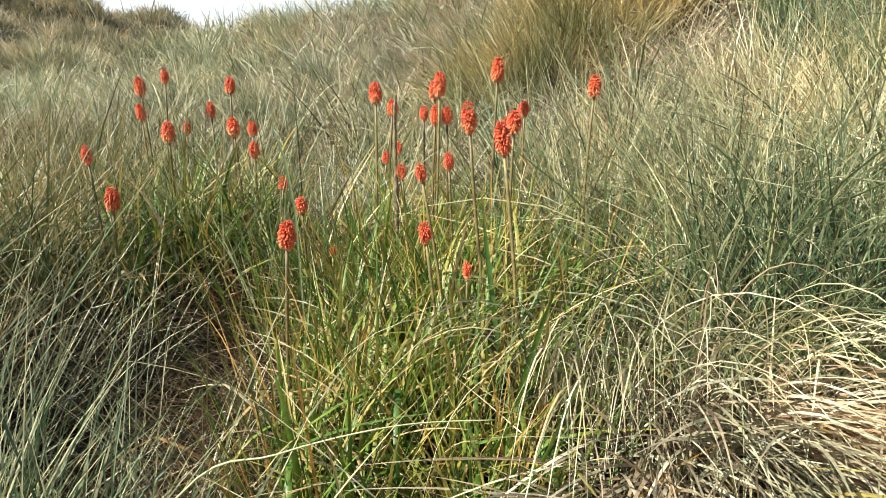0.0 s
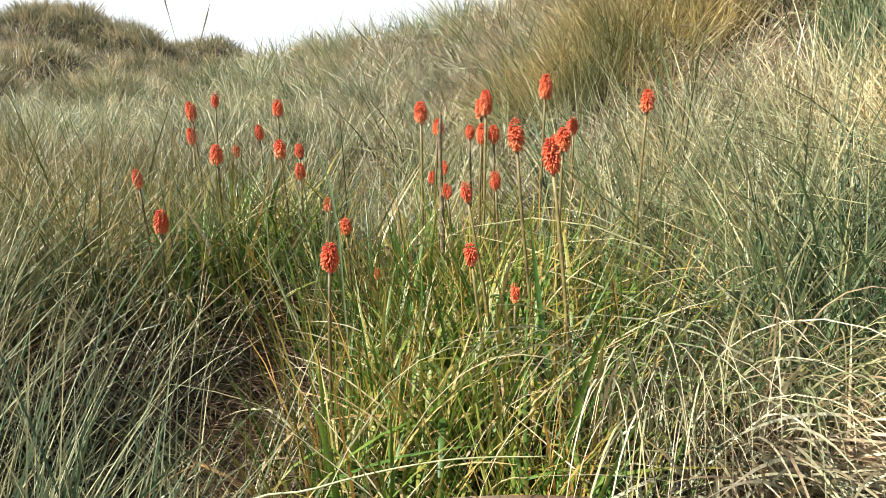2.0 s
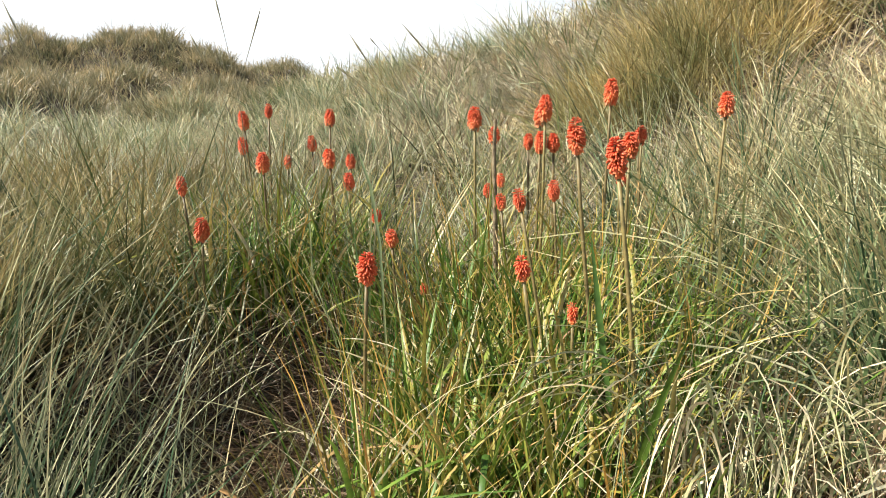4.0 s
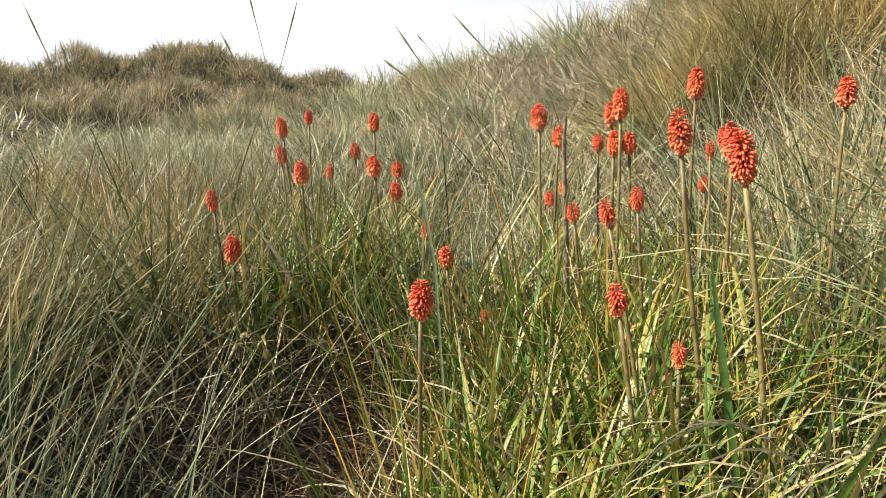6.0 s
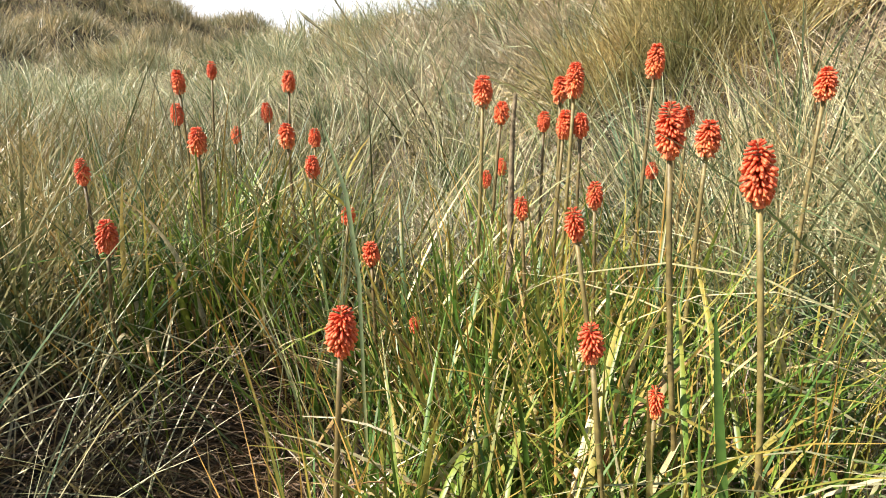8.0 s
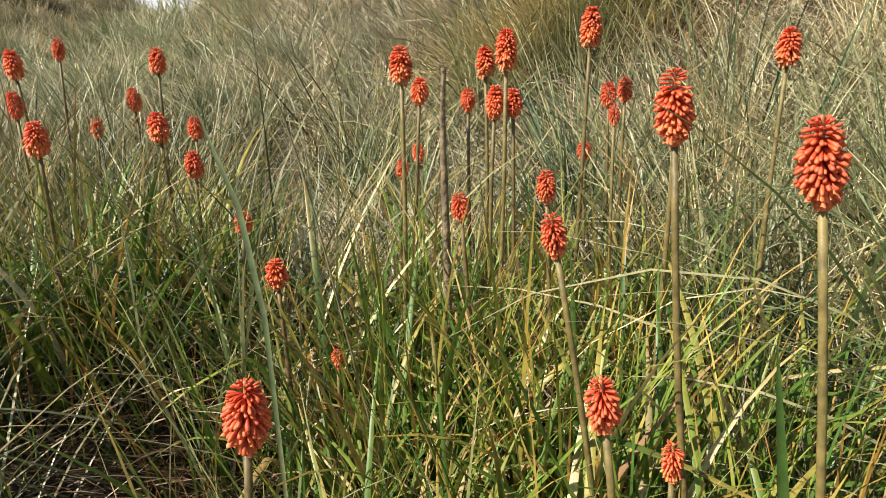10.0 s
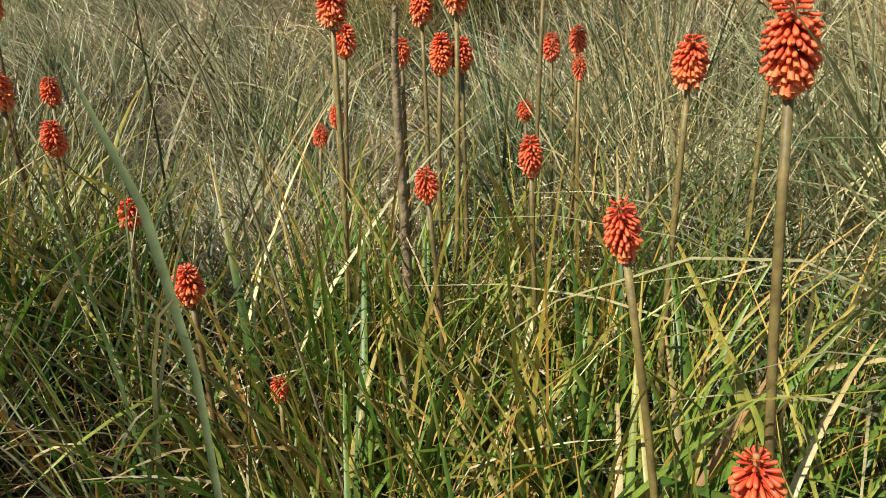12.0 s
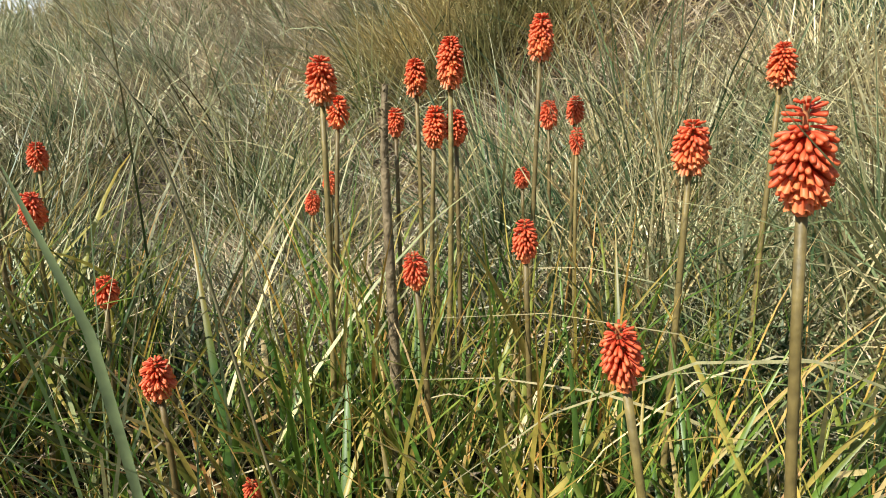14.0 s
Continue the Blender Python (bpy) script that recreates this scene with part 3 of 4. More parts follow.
n = 4600
root, yaw = hanging(n, 0.2, 1.6, 0.74, 1.24)
root[:, 2] += rng.uniform(0, 0.08, n)
tagged(blades("lodged_grass", root, yaw, rng.uniform(0.6, 1.3, n), rng.uniform(0.3, 1.0, n), rng.uniform(0.2, 0.46, n), rng.uniform(0.0034, 0.0075, n), M_HEAP, k=6, power=1.0),
       "straw-brown dead blades combed down over a low mound", **STUFF)
n = 800
root, yaw = hanging(n, 0.24, 1.05, 1.02, 1.34)
root[:, 2] += rng.uniform(0.02, 0.14, n)
tagged(blades("draped_straw", root, yaw, rng.uniform(0.9, 1.45, n), rng.uniform(0.1, 0.8, n), rng.uniform(0.3, 0.6, n), rng.uniform(0.0045, 0.008, n), M_HEAP, k=9, power=1.2),
       "pale straw draped over the front of the mound", **STUFF)
# the tussock whose old blades arch over a dark gap and hang down on the heap
n = 170
root, yaw = hanging(n, 0.22, 1.0, 1.46, 1.66)
tagged(blades("overhanging_grass", root, yaw, rng.uniform(-0.05, 0.3, n), rng.uniform(1.9, 2.8, n), rng.uniform(0.7, 1.1, n), rng.uniform(0.0032, 0.0068, n), M_ARCH, k=14, power=1.8),
       "pale green old blades arching over a dark gap", **STUFF)
n = 110
root, yaw = hanging(n, 0.22, 0.85, 1.44, 1.64)
tagged(blades("overhanging_dead_grass", root, yaw, rng.uniform(-0.05, 0.3, n), rng.uniform(2.0, 2.9, n), rng.uniform(0.65, 1.1, n), rng.uniform(0.003, 0.0064, n), M_HEAP, k=14, power=1.8),
       "bleached old blades arching over a dark gap", **STUFF)
c = strewn(22, 0.85, 1.6, 1.42, 1.78)
tagged(blades("green_overhang", *tussocks(c, 34, 0.12, (0.45, 0.8), (0.004, 0.008), 0.1, 0.9, (0.6, 1.9), (-0.1, -0.4), 0.35), M_GREEN, k=7),
       "dark green grass hanging over the side of the mound", **STUFF)
# brown stems in the darkened litter colours, for the shade of the gap
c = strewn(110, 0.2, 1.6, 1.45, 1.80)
tagged(blades("old_stems", *tussocks(c, 18, 0.10, (0.22, 0.45), (0.0025, 0.005), 0.02, 0.5, (0.1, 0.8)), M_SHADE_LITTER),
       "old brown stems under the overhanging tussock, coloured dark for shade", "litter", kind="stuff")
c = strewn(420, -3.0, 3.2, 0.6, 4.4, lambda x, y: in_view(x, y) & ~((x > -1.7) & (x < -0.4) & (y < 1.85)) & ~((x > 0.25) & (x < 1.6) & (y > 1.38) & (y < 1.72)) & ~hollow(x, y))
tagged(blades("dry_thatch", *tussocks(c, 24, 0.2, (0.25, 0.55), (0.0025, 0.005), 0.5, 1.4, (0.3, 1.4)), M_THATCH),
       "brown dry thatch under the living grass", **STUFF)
# pale patches of dead stems
pale = np.concatenate([strewn(90, -0.6, 0.3, 2.6, 4.1), strewn(120, 0.35, 1.7, 2.6, 4.5), strewn(22, -3.0, -2.2, 3.4, 4.2), strewn(26, 0.42, 1.05, 2.0, 2.7), strewn(12, 0.36, 0.8, 1.85, 2.25)])
tagged(blades("pale_grass", *tussocks(pale, 32, 0.15, (0.25, 0.65), (0.0034, 0.0075), 0.3, 1.3, (0.3, 1.6)), M_PALESTRAW),
       "pale straw grass standing in patches among the marram", **STUFF)
pale = np.concatenate([strewn(70, 0.5, 1.8, 2.5, 3.5), strewn(24, 0.9, 3.4, 2.2, 3.2)])
tagged(blades("standing_dead_grass", *tussocks(pale, 34, 0.11, (0.4, 0.85), (0.0038, 0.008), 0.05, 0.7, (0.2, 1.5)), M_STRAW),
       "bleached dead stems standing upright among the marram", **STUFF)

# the hillside behind
c = strewn(1500, -9.0, 9.5, 3.6, 13.0, lambda x, y: in_view(x, y) & patchy(x, y, 21, 0.9, -0.25) & ~bush(x, y) & ~bare_patch(x, y) & ~pit(x, y))
# low on this slope the shade is put into the olive colour
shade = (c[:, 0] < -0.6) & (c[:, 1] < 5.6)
tagged(blades("hillside_olive_grass", *tussocks(c[shade], 34, 0.14, (0.45, 0.9), (0.0065, 0.0145), 0.05, 0.95, (0.1, 1.7), (0, 0), 0.42), M_SHADED_OLIVE, k=5),
       "olive and brown tussocks low on the dune slope, coloured dark for shade", **STUFF)
c = c[~shade]
dark = patchy(c[:, 0], c[:, 1], 71, 0.8, 0.6)
tagged(blades("hillside_dark_grass", *tussocks(c[dark], 44, 0.14, (0.45, 0.95), (0.005, 0.012), 0.05, 0.95, (0.3, 2.1), (0, 0), 0.3), M_GREEN, k=5),
       "darker green tussocks scattered over the dune slope", **STUFF)
c = c[~dark]
crest = (c[:, 1] > 5.4) & (c[:, 0] < 3.0)
tagged(blades("crest_grass", *tussocks(c[crest], 32, 0.13, (0.4, 0.9), (0.007, 0.016), 0.05, 1.0, (0.2, 1.9), (0, 0), 0.4), M_HILL, k=5),
       "pale grey-green marram towards the crest of the dune", **STUFF)
c = c[~crest]
tagged(blades("hillside_grass", *tussocks(c, 36, 0.13, (0.4, 0.9), (0.005, 0.012), 0.05, 1.0, (0.3, 2.1), (0, 0), 0.3), M_MARRAM, k=5),
       "grey-green marram covering the dune slope", **STUFF)
c = strewn(1250, -9.0, 9.5, 3.2, 13.0, lambda x, y: in_view(x, y) & patchy(x, y, 31, 1.1, -0.2) & ~pit(x, y) & ~((x < 0.4) & (y < 5.2) & (rng.uniform(0, 1, len(x)) < 0.7)) & ~((x < -0.6) & (y < 6.4) & (rng.uniform(0, 1, len(x)) < 0.93)))
c = np.concatenate([c, strewn(680, -5.0, 0.6, 6.2, 10.0, in_view), strewn(640, -1.5, 2.2, 4.6, 7.8, lambda x, y: ~bush(x, y) & ~pit(x, y) & ~((x < -0.6) & (y < 6.2)))])
tagged(blades("hillside_dead_grass", *tussocks(c, 28, 0.22, (0.3, 0.65), (0.005, 0.011), 0.3, 1.3, (0.3, 1.6)), M_PALESTRAW, k=4),
       "straw-coloured dead grass on the dune slope", **STUFF)
c = strewn(1800, -7.0, 7.5, 3.0, 11.0, lambda x, y: in_view(x, y) & (np.hypot(x, y) < 10.5) & ~pit(x, y) & ~((x < 0.4) & (y < 6.0) & (rng.uniform(0, 1, len(x)) < np.where(x < -0.6, 0.94, 0.5))))
tagged(blades("slope_thatch", *tussocks(c, 18, 0.24, (0.2, 0.42), (0.006, 0.012), 0.5, 1.4, (0.3, 1.5)), M_SLOPE, k=3),
       "short brown and straw thatch on the slope", **STUFF)
gold = np.concatenate([strewn(260, -7.0, 8.0, 4.0, 12.0, lambda x, y: in_view(x, y) & patchy(x, y, 8, 1.3, 0.5)),
                       strewn(150, 0.1, 1.8, 4.6, 5.8, bush), strewn(7, -2.8, -2.3, 9.4, 9.9), strewn(16, 1.6, 2.8, 5.0, 6.0)])
tagged(blades("golden_grass", *tussocks(gold, 60, 0.24, (0.4, 0.8), (0.004, 0.010), 0.05, 0.9, (0.2, 1.6)), M_GOLD, k=4),
       "golden-brown tufts of taller grass on the slope", **STUFF)


# the dune goes on behind the walker
c = strewn(2100, -9.0, 9.0, -8.0, 3.4, lambda x, y: ~in_view(x, y) & ~((np.abs(x) < 0.5) & (y > -2.5)))
tagged(blades("grass_by_the_path", *tussocks(c, 24, 0.22, (0.3, 0.65), (0.006, 0.012), 0.1, 0.9), M_MARRAM, k=3),
       "grey-green marram along the sandy path", **STUFF)


# the far dunes
def far_side(x, y):
    b = np.degrees(np.arctan2(x, y - 0.5))
    return (b < 22) & (b > -66)


c = strewn(5800, -36.0, 6.0, 9.5, 32.0, lambda x, y: far_side(x, y) & patchy(x, y, 41, 1.8, -0.5))
tagged(blades("distant_dune_grass", *tussocks(c, 16, 0.40, (0.3, 0.65), (0.014, 0.034), 0.2, 1.1), M_FAR, k=3),
       "olive and tan marram on the distant dunes", **STUFF)
c = strewn(16000, -42.0, -4.0, 11.0, 34.0, lambda x, y: far_side(x, y) & (hummock(x, y) > 0.18) & patchy(x, y, 51, 1.0, -0.6))
tagged(blades("dune_cap_grass", *tussocks(c, 22, 0.35, (0.35, 0.75), (0.012, 0.024), 0.1, 0.8), M_CAP, k=3),
       "dark brown-green tufts capping the distant dunes", **STUFF)


# ---- red-hot pokers ----
def link(name, me, parent=None, label=""):
    ob = new(name, me)
    if parent:
        ob.parent = parent
    if label:
        tagged(ob, label)
    return ob


def tube(rings, sides, close_end=True):
    """A mesh round a line of (centre, radius, axis)."""
    bm = bmesh.new()
    loops = []
    for centre, radius, axis in rings:
        q = Vector((0, 0, 1)).rotation_difference(Vector(axis))
        loops.append([bm.verts.new(Vector(centre) + q @ Vector((radius * math.cos(a), radius * math.sin(a), 0)))
                      for a in [2 * math.pi * i / sides for i in range(sides)]])
    for lo, hi in zip(loops, loops[1:]):
        for i in range(sides):
            bm.faces.new((lo[i], lo[(i + 1) % sides], hi[(i + 1) % sides], hi[i]))
    if close_end:
        bm.faces.new(loops[-1])
    bm.faces.new(loops[0][::-1])
    return bm


def to_mesh(name, bm, *materials):
    me = bpy.data.meshes.new(name)
    for f in bm.faces:
        f.smooth = True
    bm.to_mesh(me)
    bm.free()
    for m in materials:
        me.materials.append(m)
    return me


def floret_mesh(name, length, radius, droop, open_mouth, material, sides=7):
    """A club-shaped tube along +x that hangs towards -z at its end, with a flared, lobed mouth when open."""
    rings, pos, last = [], Vector((0, 0, 0)), 0.0
    if open_mouth:
        profile = [(0.0, 0.42), (0.25, 0.55), (0.55, 0.86), (0.80, 1.0), (0.93, 0.98), (1.0, 1.12)]
    else:
        profile = [(0.0, 0.45), (0.25, 0.62), (0.55, 0.92), (0.80, 1.0), (0.94, 0.82), (1.0, 0.40)]
    for s, r in profile:
        ang = -droop * s
        axis = Vector((math.cos(ang), 0, math.sin(ang)))
        pos = pos + axis * (s - last) * length
        last = s
        rings.append((pos.copy(), radius * r, axis))
    bm = tube(rings, sides, close_end=not open_mouth)
    layer = bm.loops.layers.uv.new("UVMap")
    for f in bm.faces:
        for lp in f.loops:
            lp[layer].uv = (0.5, min(1.0, lp.vert.co.length / length))
    if open_mouth:
        # every other point of the rim sticks out as a lobe
        rim = sorted(bm.verts, key=lambda v: (v.co - pos).length)[:sides]
        for k, v in enumerate(sorted(rim, key=lambda v: math.atan2(v.co.y, v.co.z - pos.z))):
            v.co += rings[-1][2] * radius * (0.55 if k % 2 else -0.1)
    return to_mesh(name, bm, material)


FLORETS = {}
for kind, length, radius, droop, open_mouth, material in (
        ("bud", 0.012, 0.0023, 0.25, False, M_BUD), ("red", 0.020, 0.0028, 0.45, False, M_RED),
        ("orange", 0.022, 0.0030, 0.6, True, M_ORANGE), ("pale", 0.022, 0.0027, 0.6, True, M_PALE),
        ("wither", 0.020, 0.0014, 0.4, True, M_WITHER)):
    FLORETS[kind] = floret_mesh("floret_" + kind, length, radius, droop, open_mouth, material)
FLORET_LENGTH = {"bud": 0.012, "red": 0.020, "orange": 0.022, "pale": 0.022, "wither": 0.020}


def floret_places(length, width, rand, ragged, young):
    """Kind and pose, within the head, of each floret; the lowest hang down to the foot of the head (0)."""
    rows = max(10, int(length * 0.8 / 0.0036))
    around = 16 if width > 0.034 else 13
    fat = max(0.5, min(1.1, width / 0.050))
    places = []
    for r in range(rows):
        h = r / (rows - 1)
        # a barrel, narrowing to a blunt top; an old head is thin at the top
        reach = width / 2 * float(np.interp(h, [0, 0.10, 0.25, 0.42, 0.62, 0.82, 0.93, 1], [0.30, 0.52, 0.86, 1.0, 1.0, 0.86, 0.66, 0.36]))
        here = around if h < 0.8 else max(5, int(around * (1.45 - h) / 0.65))
        for i in range(here):
            if rand.random() < 0.05 + ragged * (1.3 if h > 0.74 else 0.06):
                continue
            a = 2 * math.pi * (i + 0.5 * (r % 2) + rand.uniform(-0.22, 0.22)) / here
            v = h + rand.uniform(-0.12, 0.12)
            tilt = float(np.interp(h, [0, 0.10, 0.25, 0.6, 0.85, 1], [-70, -52, -34, -15, 6, 46])) + rand.uniform(-11, 11)
            if young:
                v = 0.34 + 0.7 * h + rand.uniform(-0.1, 0.1)
                tilt += 12 * (1 - h)
            elif ragged > 0.3 and h > 0.72:
                tilt = rand.uniform(-12, 22)
            kind = "wither" if v < 0.10 else "pale" if v < 0.19 else "orange" if v < 0.50 else "red" if v < 0.9 else "bud"
            inner = 0.0030
            size = (reach - inner) / (FLORET_LENGTH[kind] * max(0.42, math.cos(math.radians(tilt - 14)))) * rand.uniform(0.86, 1.14)
            size = max(0.5, min(1.35, size))
            z = length * (0.14 + 0.80 * h)
            thick = fat * rand.uniform(0.88, 1.14) * (1 - 0.3 * max(0.0, (h - 0.75) / 0.25))
            places.append((kind, Matrix.Translation((0, 0, z)) @ Matrix.Rotation(a, 4, "Z")
                           @ Matrix.Translation((inner, 0, 0)) @ Matrix.Rotation(math.radians(-tilt), 4, "Y") @ Matrix.Diagonal((size, thick, thick, 1))))
    return places


ORDER = ["bud", "red", "orange", "pale", "wither"]


def poker(x, y, z, length, width, lean, single=False, ragged=0.0, seed=0, label=""):
    """A flower spike: z is the middle of its head; lean is the foot's offset in x and y."""
    rand = random.Random(seed)
    fx, fy = x + lean[0], y + lean[1]
    fz = float(ground(fx, fy)) - 0.03
    thing = new("red_hot_poker")
    thing.location = (fx, fy, fz)
    foot_of_head = Vector((x - fx, y - fy, z - fz - length / 2 + 0.005))
    mids = []
    thick = 0.0024 + 0.047 * width
    sway = Vector((rand.uniform(-0.012, 0.012), rand.uniform(-0.012, 0.012), 0))
    for j in range(9):
        s = j / 8
        mids.append(foot_of_head * s + sway * math.sin(math.pi * s))
    axis = (mids[-1] - mids[-2]).normalized()
    rings = [(m, thick * (1.25 - 0.3 * j / 8), (mids[min(8, j + 1)] - mids[max(0, j - 1)]).normalized()) for j, m in enumerate(mids)]
    link("stalk", to_mesh("stalk", tube(rings, 8), M_STALK), thing)
    q = Vector((0, 0, 1)).rotation_difference(axis).to_matrix().to_4x4()
    at = Matrix.Translation(foot_of_head) @ q
    core = [(Vector((0, 0, length * s)), max(0.0022, thick * (0.95 - 0.6 * s)), (0, 0, 1)) for s in (0, 0.25, 0.5, 0.75, 0.95, 1.0)]
    places = floret_places(length, width, rand, ragged, width < 0.045)
    if single:
        head = link("flower_head", to_mesh("flower_head", tube(core, 8), M_CORE), thing, "orange-red flower head of hanging tubular florets")
        head.matrix_local = at
        for kind, m in places:
            ob = link("floret", FLORETS[kind], head)
            ob.matrix_local = m
    else:
        bm = tube(core, 6)
        for f in bm.faces:
            f.material_index = 5
        for kind, m in places:
            n0, f0 = len(bm.verts), len(bm.faces)
            bm.from_mesh(FLORETS[kind])
            bm.verts.ensure_lookup_table()
            bm.faces.ensure_lookup_table()
            bmesh.ops.transform(bm, matrix=m, verts=bm.verts[n0:])
            for f in bm.faces[f0:]:
                f.material_index = ORDER.index(kind)
        head = link("flower_head", to_mesh("flower_head", bm, M_BUD, M_RED, M_ORANGE, M_PALE, M_WITHER, M_CORE), thing)
        head.matrix_local = at
    tagged(thing, label or "orange-red red-hot poker flower on a bare green-brown stalk", "flower", "red-hot pokers")
    return thing


# x, y, height of the head's middle, its length and width, foot offset
NEAR = "large orange-red flower head, paler below, on a thick stalk"
SMALL = "small deep red poker flower low among the leaves"
pokers = [
    (-0.364, 1.598, 0.944, 0.078, 0.047, (-0.005, 0.02), True, 0.05, NEAR),
    (-0.021, 1.582, 0.952, 0.054, 0.036, (0.06, 0.03), True, 0.0, "deep red poker flower head on a leaning stalk"),
    (-1.043, 2.067, 0.990, 0.082, 0.048, (0.0, 0.03), False, 0.0, ""),
    (-1.178, 2.186, 1.123, 0.070, 0.036, (0.02, 0.03), False, 0.0, ""),
    (-1.328, 2.898, 1.404, 0.085, 0.050, (0.02, 0.05), False, 0.0, ""),
    (-1.300, 2.831, 1.290, 0.080, 0.045, (0.02, 0.02), False, 0.0, ""),
    (-0.987, 2.379, 1.204, 0.072, 0.050, (-0.02, 0.03), False, 0.0, ""),
    (-1.200, 3.050, 1.228, 0.065, 0.040, (-0.02, 0.03), False, 0.1, "faded poker flower half hidden in the grass"),
    (-1.295, 3.068, 1.460, 0.070, 0.038, (0.0, 0.03), False, 0.0, ""),
    (-0.942, 2.916, 1.410, 0.075, 0.048, (0.02, 0.0), False, 0.0, ""),
    (-1.120, 3.150, 1.315, 0.080, 0.046, (0.02, 0.0), False, 0.0, ""),
    (-0.823, 2.592, 1.224, 0.075, 0.050, (0.03, 0.0), False, 0.0, ""),
    (-0.850, 2.909, 1.222, 0.065, 0.045, (0.0, 0.0), False, 0.0, ""),
    (-0.736, 2.557, 1.136, 0.068, 0.045, (0.03, 0.02), False, 0.0, ""),
    (-0.588, 2.403, 1.016, 0.050, 0.042, (0.0, 0.03), False, 0.0, SMALL),
    (-0.454, 2.129, 0.963, 0.055, 0.042, (0.0, 0.03), False, 0.0, SMALL),
    (-0.237, 2.361, 1.336, 0.076, 0.050, (-0.02, 0.0), True, 0.0, ""),
    (-0.206, 2.616, 1.297, 0.065, 0.046, (-0.02, 0.0), False, 0.0, ""),
    (-0.016, 2.450, 1.373, 0.094, 0.050, (-0.03, 0.0), True, 0.0, ""),
    (-0.042, 2.667, 1.368, 0.075, 0.048, (-0.02, 0.0), False, 0.0, ""),
    (0.010, 2.532, 1.262, 0.070, 0.045, (0.0, 0.0), False, 0.0, ""),
    (-0.035, 2.520, 1.264, 0.085, 0.045, (0.0, 0.0), False, 0.1, ""),
    (-0.219, 2.980, 1.136, 0.060, 0.040, (0.0, 0.0), False, 0.0, SMALL),
    (-0.265, 2.900, 1.096, 0.060, 0.040, (0.0, 0.0), False, 0.2, SMALL),
    (-0.129, 2.157, 1.071, 0.050, 0.036, (0.01, 0.02), False, 0.0, SMALL),
    (-0.039, 1.738, 1.088, 0.052, 0.032, (0.085, 0.03), True, 0.0, "small deep red cone-shaped poker flower on a slim stalk"),
    (0.024, 2.161, 1.103, 0.062, 0.038, (0.02, 0.02), True, 0.0, "small deep red cone-shaped poker flower on a slim stalk"),
    (0.085, 1.723, 1.229, 0.092, 0.043, (0.09, 0.03), True, 0.5, NEAR),
    (0.164, 1.575, 1.176, 0.092, 0.043, (0.05, 0.04), True, 0.15, NEAR),
    (0.226, 2.097, 1.228, 0.072, 0.048, (-0.03, 0.0), True, 0.0, ""),
    (0.324, 2.888, 1.292, 0.075, 0.046, (0.0, 0.0), False, 0.0, ""),
    (0.315, 2.700, 1.296, 0.062, 0.042, (0.0, 0.0), False, 0.0, ""),
    (0.228, 2.479, 1.231, 0.048, 0.030, (0.0, 0.0), False, 0.0, SMALL),
    (-0.085, 2.680, 1.276, 0.060, 0.040, (0.0, 0.0), False, 0.0, ""),
    (-0.351, 2.099, 0.815, 0.030, 0.022, (0.0, 0.0), False, 0.2, "withered small poker flower among the leaves"),
    (0.266, 2.921, 1.136, 0.055, 0.042, (0.0, 0.0), False, 0.1, SMALL),
    (0.201, 2.607, 1.438, 0.098, 0.054, (-0.04, 0.0), True, 0.0, ""),
    (0.511, 2.301, 1.352, 0.074, 0.048, (-0.03, 0.0), True, 0.1, ""),
    (0.079, 1.669, 0.843, 0.045, 0.026, (0.02, 0.0), False, 0.2, "withered small poker flower among the leaves"),
]
for i, (x, y, z, length, width, lean, single, ragged, label) in enumerate(pokers):
    poker(x, y, z - 0.07 * length, length * 0.90, width * 0.94, lean, single, ragged, 100 + i, label)


def strap_leaf(name, length, width, lean, bend, kink, seed, material):
    """One keeled strap leaf rising from the origin and arching along +x, with a bent dry end when kink is set."""
    rand = random.Random(seed)
    k = 9
    bm = bmesh.new()
    layer = bm.loops.layers.uv.new("UVMap")
    pos, rows, twist = Vector((0, 0, 0)), [], rand.uniform(-0.5, 0.5)
    wob = rand.uniform(-0.25, 0.25)
    for j in range(k + 1):
        s = j / k
        th = lean + bend * s**1.5 + (kink if s > 0.62 else 0)
        ax = Vector((math.sin(th), wob * s, math.cos(th))).normalized()
        if j:
            pos = pos + ax * length / k
        side = Vector((0, math.cos(twist * s), math.sin(twist * s))).cross(ax).cross(ax) * -1
        side.normalize()
        up = ax.cross(side).normalized()
        w = width / 2 * min(1, 0.75 + s) * (1 - s**2.2) + 0.0006
        keel = up * w * (0.55 - 0.3 * s)
        rows.append([(bm.verts.new(pos + side * w), 0.0, s), (bm.verts.new(pos + keel), 0.5, s), (bm.verts.new(pos - side * w), 1.0, s)])
    for lo, hi in zip(rows, rows[1:]):
        for a in (0, 1):
            quad = (lo[a], lo[a + 1], hi[a + 1], hi[a])
            f = bm.faces.new([q[0] for q in quad])
            for lp, q in zip(f.loops, quad):
                lp[layer].uv = (q[1], q[2])
    return to_mesh(name, bm, material)


lr = random.Random(5)
LEAVES = [strap_leaf("leaf", lr.uniform(0.36, 0.66), lr.uniform(0.0085, 0.0180), lr.uniform(0.0, 0.36), lr.choice([0.15, 0.3, 0.5, 0.8, 1.2, 1.8]) * lr.uniform(0.7, 1.2),
                     lr.choice([0, 0, 0, 0, 0.9, 1.4]), 300 + i, M_POKER) for i in range(36)]


